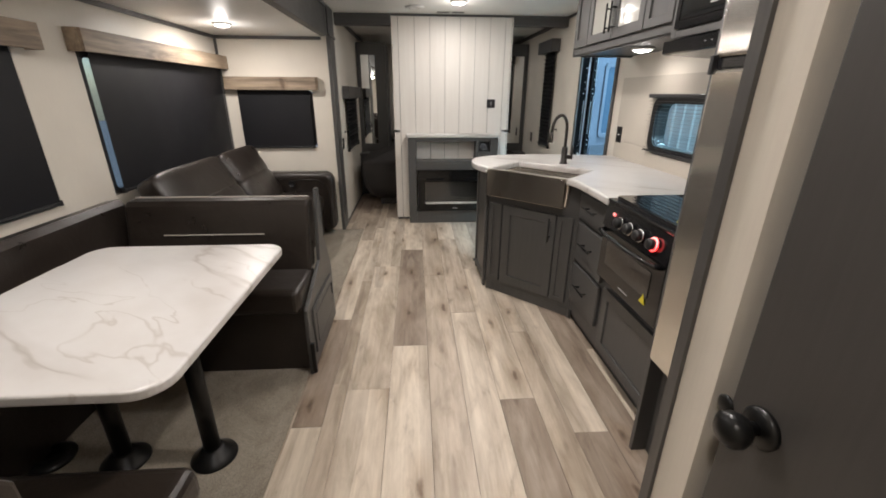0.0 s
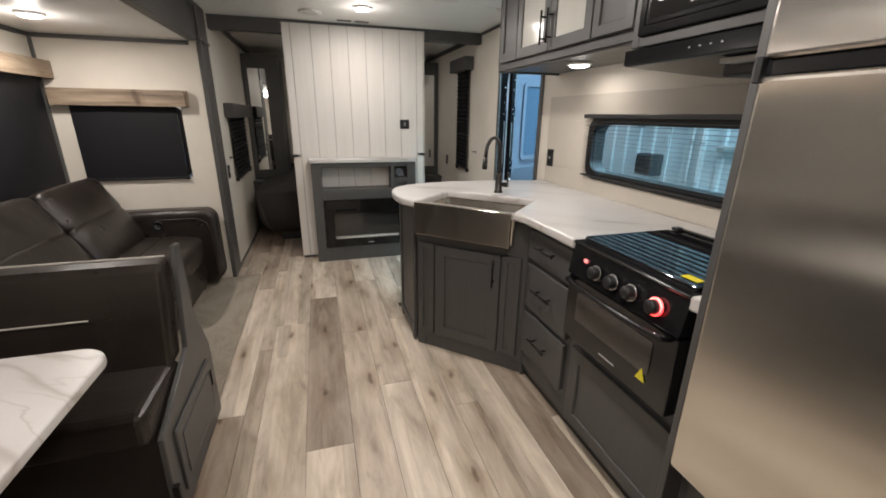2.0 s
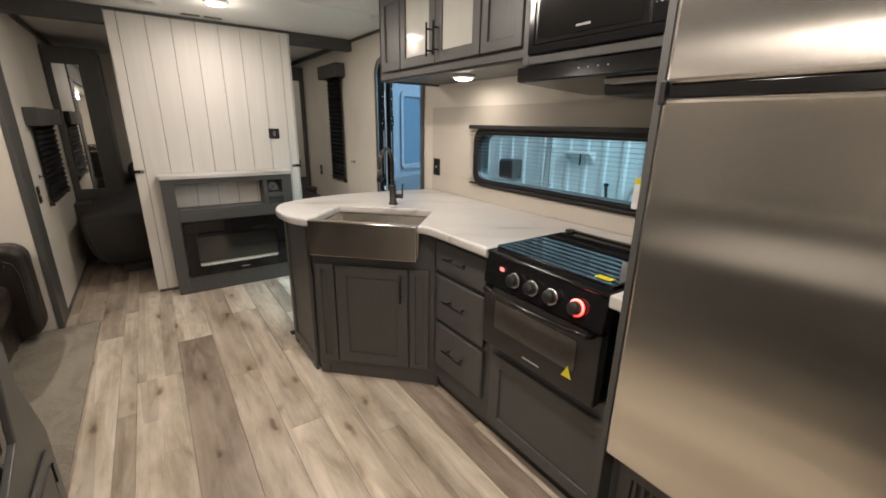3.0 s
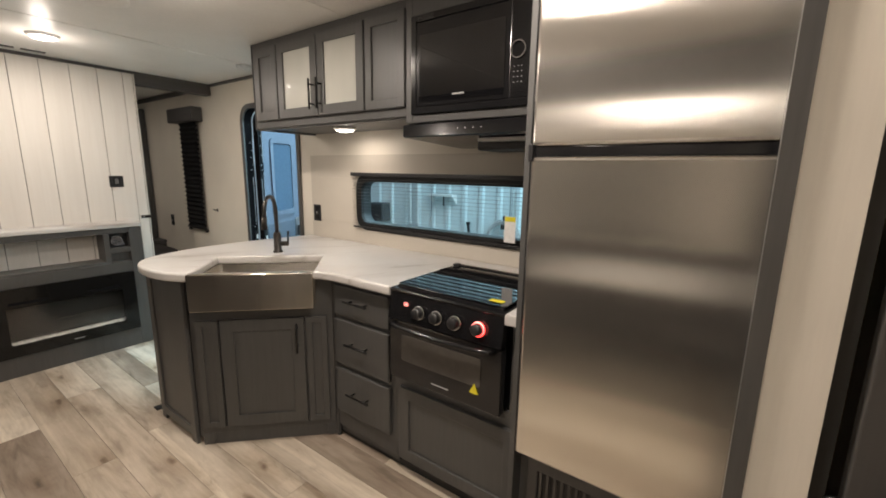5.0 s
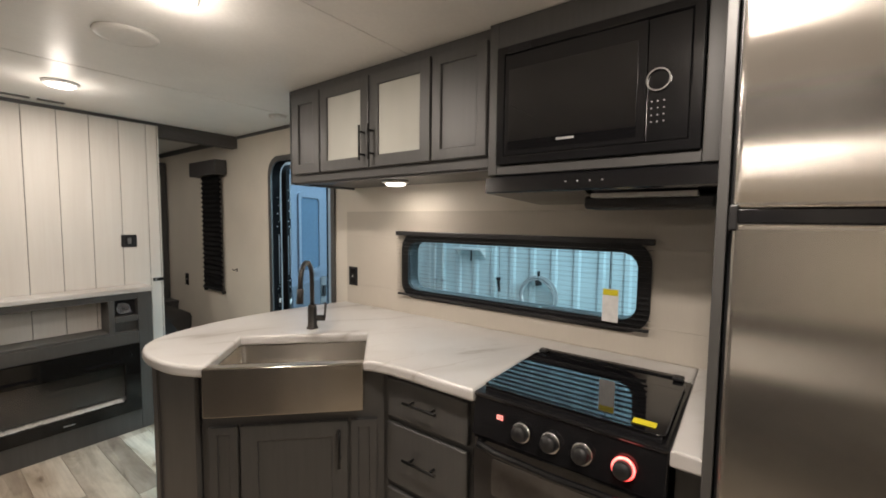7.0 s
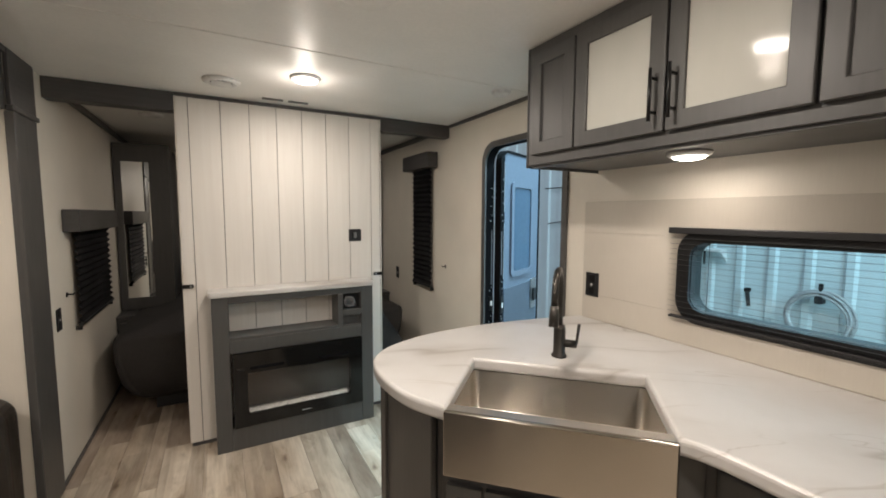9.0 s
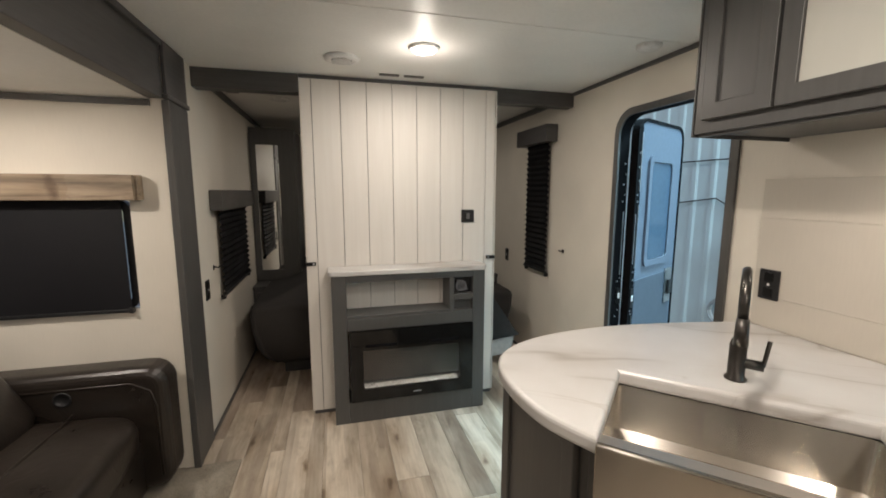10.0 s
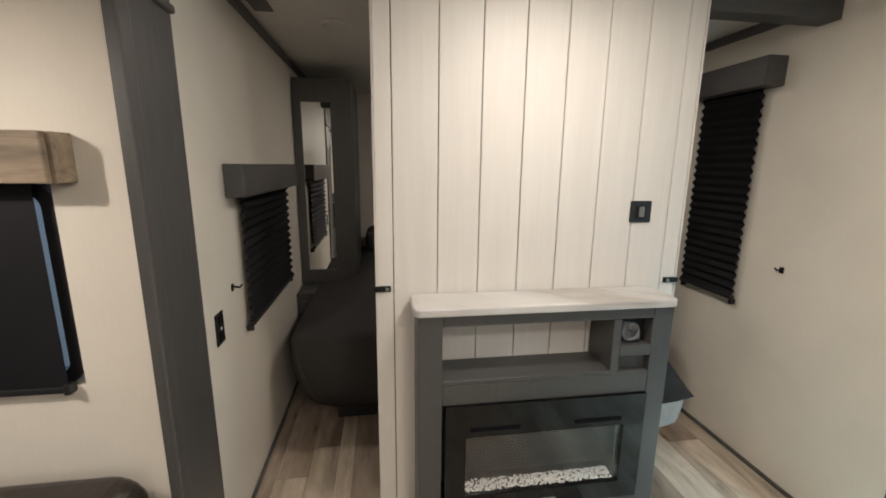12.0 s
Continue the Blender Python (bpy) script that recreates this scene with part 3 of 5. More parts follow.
# ---- media wall ----
mw = thing("wall_media", "whitewashed shiplap media wall with dark grooves", "wall", (0.375, 4.65, 0), kind="structure")
part("core", box(-0.603, 0.603, 0.003, 0.10, 0.0, CEIL - 0.001), GROOVE, mw)
part("edge_strip", box(-0.612, -0.604, -0.004, 0.101, 0.02, CEIL - 0.002, 0.002), SHIPLAP, mw)
part("edge_strip", box(0.604, 0.612, -0.004, 0.101, 0.02, CEIL - 0.002, 0.002), SHIPLAP, mw)
seams = [-0.232, -0.170, -0.008, 0.146, 0.300, 0.452, 0.604, 0.757, 0.910, 0.975]
for a, b in zip(seams, seams[1:]):
    part("board", box(a - 0.375 + 0.0016, b - 0.375 - 0.0016, -0.007, 0.002, 0.022, CEIL - 0.022, 0.0015, 1), SHIPLAP, mw)
part("top_trim", box(-0.612, 0.612, -0.012, 0.0, CEIL - 0.021, CEIL - 0.002, 0.002), TRIM_H, mw)
part("base_trim", box(-0.60, 0.60, -0.006, 0.002, 0.0, 0.02, 0.002), TRIM_H, mw)


# ---- window and shades ----
def slide_window(name, a0, a1, z0, z1, axis, at, label):
    """A black framed pane in a wall; axis is the way its width runs."""
    w = thing(name, label, "window", kind="structure")
    ax = ("yzx" if axis == "y" else "xzy")
    o, i = round_rect(a0 + 0.002, a1 - 0.002, z0 + 0.002, z1 - 0.002, 0.05), round_rect(a0 + 0.032, a1 - 0.032, z0 + 0.032, z1 - 0.032, 0.03)
    part("window_frame", ring(o, i, at - 0.045, at - 0.002, ax), BLACKPLASTIC, w)
    g = part("pane", prism(i, at - 0.030, at - 0.026, 0, ax), GLASS, w)
    g.visible_shadow = False
    return w


slide_window("window_1", *W1, "y", SLIDE, "black framed window behind a roller shade")
slide_window("window_2", *W2, "y", SLIDE, "wide black framed window behind a roller shade")
slide_window("window_3", *W3, "x", END_Y + 0.05, "small black framed window behind a roller shade")


def roller_shade(loc, rz, w, h, drop, val_w, wood_mat, vh=0.112, vd=0.085):
    """A lowered shade with weathered valance; the wall is local y = 0, width along local x."""
    s = thing("roller_shade", "lowered black roller shade under a weathered wood valance", "window shade", loc, rz, "slide-out window shades")
    part("shade_cloth", prism([(-w / 2, -0.020), (-w / 2, -0.0185), (w / 2, -0.0185), (w / 2, -0.020)], -drop, h, 0), SHADE, s)
    part("hem_bar", box(-w / 2, w / 2, -0.026, -0.014, -drop - 0.012, -drop + 0.004, 0.003), BLACKPLASTIC, s)
    for sx in (-1, 1):
        part("end_clip", box(sx * w / 2 - 0.008, sx * w / 2 + 0.008, -0.03, -0.001, -drop - 0.016, -drop + 0.012, 0.003), BLACKPLASTIC, s)
    v = part("valance", box(-val_w / 2, val_w / 2, -vd, -0.066, 0, vh, 0.003), wood_mat, s, "weathered brown wood valance board")
    for sx in (-1, 1):
        part("valance_end", box(sx * (val_w / 2 - 0.001) - 0.009, sx * (val_w / 2 - 0.001) + 0.009, -0.0655, -0.001, 0, vh, 0.002), wood_mat, v)
    part("valance_top", box(-val_w / 2 + 0.012, val_w / 2 - 0.012, -0.0655, -0.001, vh - 0.012, vh - 0.001, 0.001), wood_mat, v)
    return s


# facing +x: local x runs along world +y
roller_shade((SLIDE, 3.425, 1.548), 90, 1.58, 0.04, 0.75, 1.78, VALANCE_WOOD)
roller_shade((SLIDE, 1.58, 1.53), 90, 1.18, 0.04, 0.69, 1.40, VALANCE_WOOD)
roller_shade((-1.329, END_Y, 1.378), 0, 0.655, 0.04, 0.515, 0.815, VALANCE_WOOD)


def pleated_blind(loc, rz, w, drop, val_w, n, vh=0.125, vd=0.10):
    s = thing("pleated_blind", "lowered black pleated blind under a dark gray valance", "window blind", loc, rz, "bedroom window blinds")
    bm = bmesh.new()
    rows = []
    for i in range(2 * n + 1):
        y = -0.018 if i % 2 else -0.036
        z = 0.03 - (drop + 0.03) * i / (2 * n)
        rows.append([bm.verts.new((x, y, z)) for x in (-w / 2, w / 2)])
    for a, b in zip(rows, rows[1:]):
        bm.faces.new((a[0], a[1], b[1], b[0]))
    bmesh.ops.solidify(bm, geom=bm.faces[:], thickness=0.0012)
    part("pleats", bm, PLEAT, s)
    part("bottom_rail", box(-w / 2, w / 2, -0.04, -0.014, -drop - 0.018, -drop, 0.003), BLACKPLASTIC, s)
    for sx in (-1, 1):
        part("cord_holder", box(sx * (w / 2 - 0.01) - 0.008, sx * (w / 2 - 0.01) + 0.008, -0.03, -0.001, -drop - 0.045, -drop - 0.019, 0.003), BLACKPLASTIC, s)
    part("valance", box(-val_w / 2, val_w / 2, -vd, -0.001, 0.0, vh, 0.005), TRIM_H, s, "dark gray padded valance")
    return s


pleated_blind((RIGHT, 5.085, 1.785), -90, 0.36, 0.985, 0.50, 24)
pleated_blind((LEFT, 5.315, 1.30), 90, 0.80, 0.53, 1.0, 14, 0.125, 0.075)


# ---- kitchen window ----
kw = thing("window_4", "long black framed kitchen window with rounded corners", "window", kind="structure")
o, i = round_rect(WIN[0] - 0.03, WIN[1] + 0.03, WIN[2] - 0.03, WIN[3] + 0.03, 0.09), round_rect(WIN[0] + 0.018, WIN[1] - 0.018, WIN[2] + 0.018, WIN[3] - 0.018, 0.06)
part("window_frame", ring(o, i, RIGHT - 0.016, RIGHT - 0.0065, "yzx"), BLACKPLASTIC, kw)
o2 = round_rect(WIN[0] + 0.001, WIN[1] - 0.001, WIN[2] + 0.001, WIN[3] - 0.001, 0.065)
part("outer_frame", ring(o2, i, RIGHT, RIGHT + 0.07, "yzx"), BLACKPLASTIC, kw)
pane = part("pane", prism(i, RIGHT + 0.03, RIGHT + 0.034, 0, "yzx"), GLASS, kw)
pane.visible_shadow = False
bl = thing("venetian_blind", "black slatted mini blind with open slats over the kitchen window", "window blind", (RIGHT, 2.185, 1.0), -90)
part("headrail", box(-0.65, 0.65, -0.042, -0.013, 0.335, 0.358, 0.003), BLACKPLASTIC, bl)
part("bottom_rail", box(-0.64, 0.64, -0.034, -0.018, 0.004, 0.014, 0.002), BLACKPLASTIC, bl)
slat = None
for k in range(15):
    if slat is None:
        slat = part("slat", box(-0.645, 0.645, -0.034, -0.019, -0.0003, 0.0003), BLACKPLASTIC, bl)
        so = slat
    else:
        so = new("slat", slat.data)
        so.parent = bl
    so.matrix_basis = pose(0, 0, 0.024 + k * 0.0205, -9, 0, 0)
for x in (-0.5, 0.0, 0.5):
    part("cord", rod((x, -0.027, 0.01), (x, -0.027, 0.34), 0.0011, 6), BLACKPLASTIC, bl)
part("wand", rod((0.5, -0.047, 0.33), (0.5, -0.047, 0.14), 0.002, 8), BLACKPLASTIC, bl)
tag = part("warning_tag", box(0.475, 0.535, -0.05, -0.0492, 0.03, 0.16), WHITE, bl, "white warning tag with yellow heading")
part("tag_heading", box(0.477, 0.533, -0.0512, -0.0501, 0.135, 0.158), YELLOW, tag)
XB = (RIGHT - 0.006, RIGHT - 0.001)
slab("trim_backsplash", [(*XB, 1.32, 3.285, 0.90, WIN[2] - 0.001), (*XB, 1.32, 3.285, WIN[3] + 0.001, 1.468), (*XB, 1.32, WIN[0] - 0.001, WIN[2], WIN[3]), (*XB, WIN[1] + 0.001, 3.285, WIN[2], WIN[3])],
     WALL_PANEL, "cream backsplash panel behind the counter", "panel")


# ---- entry door ----
ed = thing("door_entry", "gray-blue trailer entry door standing open outward", "door", (RIGHT + 0.105, 4.115, 0.02), 26, kind="structure")
leaf = part("leaf", prism(round_rect(0.0, 0.66, 0.0, 1.82, 0.09), 0.0, 0.038, 0.004, "xzy"), DOORBLUE, ed)
part("door_edge", ring(round_rect(-0.006, 0.666, -0.006, 1.826, 0.094), round_rect(0.012, 0.648, 0.012, 1.808, 0.08), -0.006, 0.044, "xzy"), DOORSEAL, leaf)
part("window_surround", ring(round_rect(0.14, 0.52, 0.93, 1.62, 0.05), round_rect(0.18, 0.48, 0.97, 1.58, 0.035), -0.014, -0.001, "xzy"), DOORBLUE, leaf)
part("door_window", prism(round_rect(0.182, 0.478, 0.972, 1.578, 0.034), -0.006, -0.001, 0, "xzy"), plain("tinted_door_pane", (0.05, 0.09, 0.14), 0.08, bump_s=0.0), leaf)
part("lower_panel", prism(round_rect(0.05, 0.61, 0.06, 0.86, 0.03), -0.006, -0.001, 0.002, "xzy"), plain("slate_door_panel", (0.07, 0.085, 0.11), 0.4, bump_s=0.05), leaf)
lock = part("lock_plate", prism(round_rect(0.50, 0.60, 0.64, 0.88, 0.015), -0.016, -0.0065, 0.003, "xzy"), SILVER, leaf, "bright metal lock plate")
part("lock_handle", box(0.525, 0.575, -0.032, -0.017, 0.70, 0.80, 0.006), BLACKPLASTIC, lock)
stile = part("hinge_stile", prism(round_rect(-0.030, 0.026, 0.03, 1.78, 0.02), -0.012, -0.0065, 0.002, "xzy"), DOORSEAL, ed, "black hinge stile with bright strips")
for x, z0, z1 in ((0.014, 0.07, 0.64), (0.014, 0.94, 1.32), (0.014, 1.40, 1.74), (-0.016, 0.97, 1.27)):
    part("edge_strip", box(x, x + 0.007, -0.015, -0.0122, z0, z1, 0.001), SILVER, stile)
part("latch_block", box(-0.022, 0.018, -0.018, -0.0122, 0.70, 0.82, 0.003), BLACKMETAL, stile)
part("latch_tab", box(-0.012, 0.008, -0.021, -0.0182, 0.74, 0.775, 0.002), WHITE, stile)
for x, z in ((0.0, 0.22), (0.0, 0.66), (-0.010, 0.68), (0.004, 0.87), (-0.002, 0.92), (0.0, 1.34), (-0.008, 1.38), (0.004, 1.46), (-0.004, 1.54), (0.0, 1.62)):
    part("rivet", rod((x, -0.0122, z), (x, -0.016, z), 0.006, 8), SILVER, stile)
# jamb and trim round the opening
jd = thing("trim_entry", "dark gray rounded trim round the entry opening", "trim", kind="structure")
o, i = round_rect(DOOR[0] - 0.028, DOOR[1] + 0.028, -0.20, DOOR[3] + 0.028, 0.13, 10), round_rect(DOOR[0] + 0.009, DOOR[1] - 0.009, -0.15, DOOR[3] - 0.009, 0.105, 10)
bm = ring(o, i, RIGHT - 0.014, RIGHT - 0.002, "yzx")
bmesh.ops.bisect_plane(bm, geom=bm.verts[:] + bm.edges[:] + bm.faces[:], plane_co=(0, 0, 0.002), plane_no=(0, 0, -1), clear_outer=True)
part("casing", bm, TRIM, jd)
o3 = round_rect(DOOR[0] + 0.001, DOOR[1] - 0.001, -0.16, DOOR[3] - 0.001, 0.11, 10)
bm = ring(o3, i, RIGHT - 0.001, RIGHT + 0.063, "yzx")
bmesh.ops.bisect_plane(bm, geom=bm.verts[:] + bm.edges[:] + bm.faces[:], plane_co=(0, 0, 0.002), plane_no=(0, 0, -1), clear_outer=True)
part("jamb", bm, DOORSEAL, jd)
JY = DOOR[1] - 0.0095
part("blue_strip", box(RIGHT + 0.034, RIGHT + 0.041, JY - 0.003, JY, 0.10, 0.60, 0.001), plain("blue_strip", (0.03, 0.22, 0.45), 0.4), jd, "bright blue edge strip")
part("yellow_strip", box(RIGHT + 0.014, RIGHT + 0.026, JY - 0.003, JY, 0.30, 0.45, 0.001), YELLOW, jd, "yellow warning strip")
for x, z0, z1 in ((0.044, 0.92, 1.30), (0.058, 1.40, 1.62), (0.058, 0.10, 0.50)):
    part("edge_strip", box(RIGHT + x, RIGHT + x + 0.006, JY - 0.003, JY, z0, z1, 0.001), SILVER, jd)
part("striker", box(RIGHT + 0.030, RIGHT + 0.060, JY - 0.008, JY, 0.74, 0.84, 0.003), BLACKMETAL, jd)
part("striker_tab", box(RIGHT + 0.036, RIGHT + 0.052, JY - 0.011, JY - 0.0085, 0.775, 0.81, 0.002), WHITE, jd)
for x, z in ((0.030, 0.66), (0.046, 0.70), (0.034, 0.88), (0.048, 0.90), (0.036, 1.36), (0.048, 1.40), (0.038, 1.46), (0.050, 1.52), (0.040, 1.58)):
    part("rivet", rod((RIGHT + x, JY, z), (RIGHT + x, JY - 0.004, z), 0.004, 8), SILVER, jd)
part("threshold", box(RIGHT - 0.02, RIGHT + 0.08, DOOR[0], DOOR[1], 0.001, 0.012, 0.003), SILVER, jd)


# ---- shop outside ----
solid("ground", box(-30, 30, -30, 35, -0.80, -0.72), CONCRETE, "gray concrete shop floor", "ground", "structure")
SHOP = 5.05
prof = []
y = -6.1
while y < 17:
    prof += [(y, SHOP), (y + 0.20, SHOP), (y + 0.225, SHOP - 0.024), (y + 0.28, SHOP - 0.024)]
    y += 0.305
solid("wall_shop", prism(prof + [(y, SHOP), (y, SHOP + 0.05), (-6.1, SHOP + 0.05)], -0.72, 5.0, 0, "yxz"), SHOPWALL, "white ribbed metal cladding of the shop", "wall", "structure")
SX = SHOP - 0.035


def hose_coil(y, z, r, turns, label):
    s = thing("hose_coil", label, "hose", (SX, y, z))
    part("hanger", box(-0.10, 0.0, -0.03, 0.03, r * 0.55, r * 0.85, 0.01), BLACKPLASTIC, s)
    part("hook", rod((-0.05, 0, r * 0.85), (-0.05, 0, r * 1.3), 0.018, 10), BLACKMETAL, s)
    rr = random.Random(3)
    for k in range(turns):
        e, d = r * rr.uniform(0.9, 1.05), -0.03 - 0.022 * (k % 3)
        oy, oz = rr.uniform(-0.02, 0.02), rr.uniform(-0.03, 0.02)
        part("loop", tube([(d, oy + e * math.cos(t * math.tau / 28), oz + e * math.sin(t * math.tau / 28)) for t in range(29)], 0.013, 8), PALEGRAY if k % 3 else WHITE, s, "", True)
    return s


hose_coil(3.48, 0.42, 0.26, 6, "pale water hose coiled on a wall hanger")
hose_coil(6.31, -0.20, 0.16, 5, "gray cable coiled on the shop wall")
wbx = thing("wall_box", "dark gray utility box on the shop wall", "utility box", (SX, 5.90, 0.50))
part("case", box(-0.22, 0.0, -0.16, 0.16, 0.0, 0.32, 0.015), plain("slate_box", (0.05, 0.06, 0.065), 0.5), wbx)
part("lid", box(-0.235, -0.221, -0.155, 0.155, 0.03, 0.29, 0.006), BLACKPLASTIC, wbx)
rk = thing("wall_rack", "white metal tool rack on the shop wall", "rack", (SX, 4.57, 0.93))
part("shelf", box(-0.14, 0.0, -0.23, 0.23, 0.06, 0.09, 0.004), WHITE, rk)
part("brace", prism([(-0.13, 0.058), (0.0, 0.058), (0.0, -0.06)], -0.23, -0.215, 0, "xzy"), WHITE, rk)
part("brace", prism([(-0.13, 0.058), (0.0, 0.058), (0.0, -0.06)], 0.215, 0.23, 0, "xzy"), WHITE, rk)
part("hanging_tool", rod((-0.06, -0.02, 0.06), (-0.06, -0.02, -0.10), 0.012, 8), BLACKMETAL, rk)
tl = thing("hand_tool", "dark hand tool hanging on the shop wall", "tool", (SX, 4.08, 0.42))
part("grip", rod((-0.03, 0.0, 0.0), (-0.03, 0.02, 0.15), 0.02, 10), BLACKPLASTIC, tl)
part("head", box(-0.05, -0.01, -0.01, 0.05, 0.15, 0.20, 0.01), BLACKMETAL, tl)
for y in (5.10, 5.26):
    pp = thing("wall_pipe", "white upright pipe on the shop wall", "pipe", (SX - 0.03, y, -0.72))
    part("pipe", rod((0, 0, 0), (0, 0, 4.5), 0.02, 12), WHITE, pp, "", True)
    for z in (1.2, 1.75, 2.6):
        part("clamp", box(-0.024, 0.03, -0.03, 0.03, z - 0.012, z + 0.012, 0.004), SILVER, pp)
ln = thing("cable_line", "thin dark cable strung along the shop wall", "cable", (SX - 0.02, 6.4, 1.85))
part("upper_cable", tube([(0, -1.3, -0.02), (0, 0.0, 0.0), (0, 0.9, 0.005)], 0.009, 8), BLACKMETAL, ln)
part("lower_cable", tube([(0, -1.3, -0.60), (0, -0.75, -0.62), (0, -0.35, -0.54), (0, -0.12, -0.66), (0, 0.15, -0.52), (0, 0.8, -0.60)], 0.009, 8), BLACKMETAL, ln)


# ---- kitchen ----
ct = [(1.548, 3.30), (1.30, 3.355), (1.06, 3.388), (0.86, 3.392), (0.68, 3.366), (0.54, 3.315), (0.45, 3.245), (0.405, 3.16), (0.388, 3.06),
      (0.392, 2.95), (0.412, 2.86), (0.463, 2.759), (0.732, 3.028), (1.119, 2.641), (0.852, 2.374), (0.868, 2.345), (0.880, 2.29), (0.884, 2.20), (0.884, 1.916),
      (1.378, 1.916), (1.378, 1.381), (1.548, 1.381)]
def eased(pts, n=5):
    """A smooth curve through the points."""
    out = []
    for k in range(len(pts) - 1):
        p0, p1, p2, p3 = (Vector(pts[min(max(j, 0), len(pts) - 1)]) for j in (k - 1, k, k + 1, k + 2))
        for s in range(n):
            t = s / n
            v = 0.5 * (2 * p1 + (p2 - p0) * t + (2 * p0 - 5 * p1 + 4 * p2 - p3) * t * t + (3 * p1 - p0 - 3 * p2 + p3) * t ** 3)
            out.append((v.x, v.y))
    return out + [tuple(pts[-1])]
ct = eased(ct[:12]) + ct[12:14] + eased(ct[14:18], 3) + ct[18:]
top = thing("countertop", "white marble-look laminate countertop with rounded peninsula end", "countertop")
part("worktop", prism(ct, 0.858, 0.900, 0.012, "xyz", 3), MARBLE, top)
part("side_strip", prism([(0.884, 1.3805), (0.884, 1.3185), (1.548, 1.3185), (1.548, 1.3805)], 0.858, 0.900, 0.006, "xyz", 2), MARBLE, top)

# sink base, facing the room at forty-five degrees
sb = thing("sink_cabinet", "charcoal painted corner sink cabinet with shaker door", "cabinet", (0.487, 2.815, 0), -45)
L = 0.655
part("face_frame", box(0.0, L, 0.0, 0.02, 0.06, 0.856, 0.002), GRAY, sb)
part("toe_board", box(0.055, L - 0.02, 0.004, 0.02, 0.0, 0.058), GRAY, sb)
for x0, x1 in ((0.0, 0.055), (L - 0.05, L)):
    part("foot", box(x0, x1, -0.002, 0.02, 0.0, 0.06, 0.003), GRAY, sb)
for x0, x1 in ((0.015, 0.115), (L - 0.135, L - 0.035)):
    shaker_door(sb, x0, x1, 0.10, 0.66, 0.03, "side_panel")
shaker_door(sb, 0.125, L - 0.145, 0.10, 0.66, 0.06, "door", (L - 0.175, 0.565, 0.15, True))
# island body behind the face
bd2 = [(0.489, 3.262), (0.489, 2.845), (0.505, 2.826), (0.962, 2.366), (0.962, 1.93), (1.546, 1.93), (1.546, 3.262)]
def shell(pts, z0, z1):
    bm = bmesh.new()
    k = len(pts)
    lo, hi = [bm.verts.new((*p, z0)) for p in pts], [bm.verts.new((*p, z1)) for p in pts]
    for a in range(k):
        bm.faces.new((lo[a], lo[(a + 1) % k], hi[(a + 1) % k], hi[a]))
    bmesh.ops.recalc_face_normals(bm, faces=bm.faces)
    bmesh.ops.solidify(bm, geom=bm.faces[:], thickness=0.008)
    return bm
pn = thing("peninsula", "charcoal painted peninsula carcass under the countertop", "cabinet", (0, 0, 0))
part("carcass", shell(bd2, 0.03, 0.855), GRAY, pn)
part("plinth", shell([(0.525, 3.24), (0.525, 2.87), (0.98, 2.41), (0.985, 1.95), (1.54, 1.95), (1.54, 3.24)], 0.0, 0.03), BLACKPLASTIC, pn)
sp = thing("end_panel", "charcoal shaker end panel of the peninsula", "cabinet panel", (0.486, 3.262, 0.0), -90)
shaker_door(sp, 0.0, 0.415, 0.03, 0.85, 0.05, "frame_panel")
part("foot", box(0.0, 0.05, -0.018, 0.0, 0.0, 0.029, 0.002), GRAY, sp)
part("foot", box(0.365, 0.415, -0.018, 0.0, 0.0, 0.029, 0.002), GRAY, sp)

# drawers
dr = thing("drawer_cabinet", "charcoal three-drawer kitchen base cabinet", "cabinet", (0.945, 2.345, 0), -90)
part("face_frame", box(0.0, 0.415, 0.0, 0.015, 0.07, 0.856, 0.002), GRAY, dr)
part("toe_board", box(0.0, 0.415, 0.03, 0.045, 0.0, 0.07), BLACKPLASTIC, dr)
part("corner_filler", box(-0.012, 0.012, -0.004, 0.015, 0.0, 0.856, 0.004), GRAY, dr)
for z0, z1 in ((0.682, 0.832), (0.428, 0.660), (0.168, 0.402)):
    d = part("drawer_front", box(0.02, 0.385, -0.02, -0.001, z0, z1, 0.006, 3), GRAY, dr)
    bar_handle(d, 0.20, (z0 + z1) / 2 + 0.01, 0.15, False, -0.02)

# range and the panel under it
rb = thing("base_cabinet", "charcoal panel and frame under the range", "cabinet", (0.945, 1.93, 0), -90)
part("face_frame", box(0.0, 0.612, 0.0, 0.015, 0.07, 0.503, 0.002), GRAY, rb)
part("toe_board", box(0.0, 0.612, 0.03, 0.045, 0.0, 0.07), BLACKPLASTIC, rb)
part("stile", box(0.555, 0.612, -0.002, 0.015, 0.5035, 0.856, 0.002), GRAY, rb)
shaker_door(rb, 0.03, 0.60, 0.085, 0.44, 0.055, "access_panel")
st = thing("gas_range", "black glossy built-in gas range with oven and red-lit knob", "range", (0.885, 1.911, 0), -90)
W = 0.527
part("body", box(0.004, W - 0.004, 0.035, 0.49, 0.508, 0.880, 0.004), BLACKPLASTIC, st)
door = part("oven_door", box(0.0, W, -0.005, 0.034, 0.510, 0.765, 0.006), BLACK, st)
part("oven_window", prism(round_rect(0.069, W - 0.081, 0.598, 0.712, 0.010), -0.008, -0.0055, 0, "xzy"), plain("smoked_oven_glass", (0.06, 0.055, 0.05), 0.12, bump_s=0.0), door)
part("maker_mark", box(0.225, 0.305, -0.0066, -0.0055, 0.540, 0.545), PALEGRAY, door)
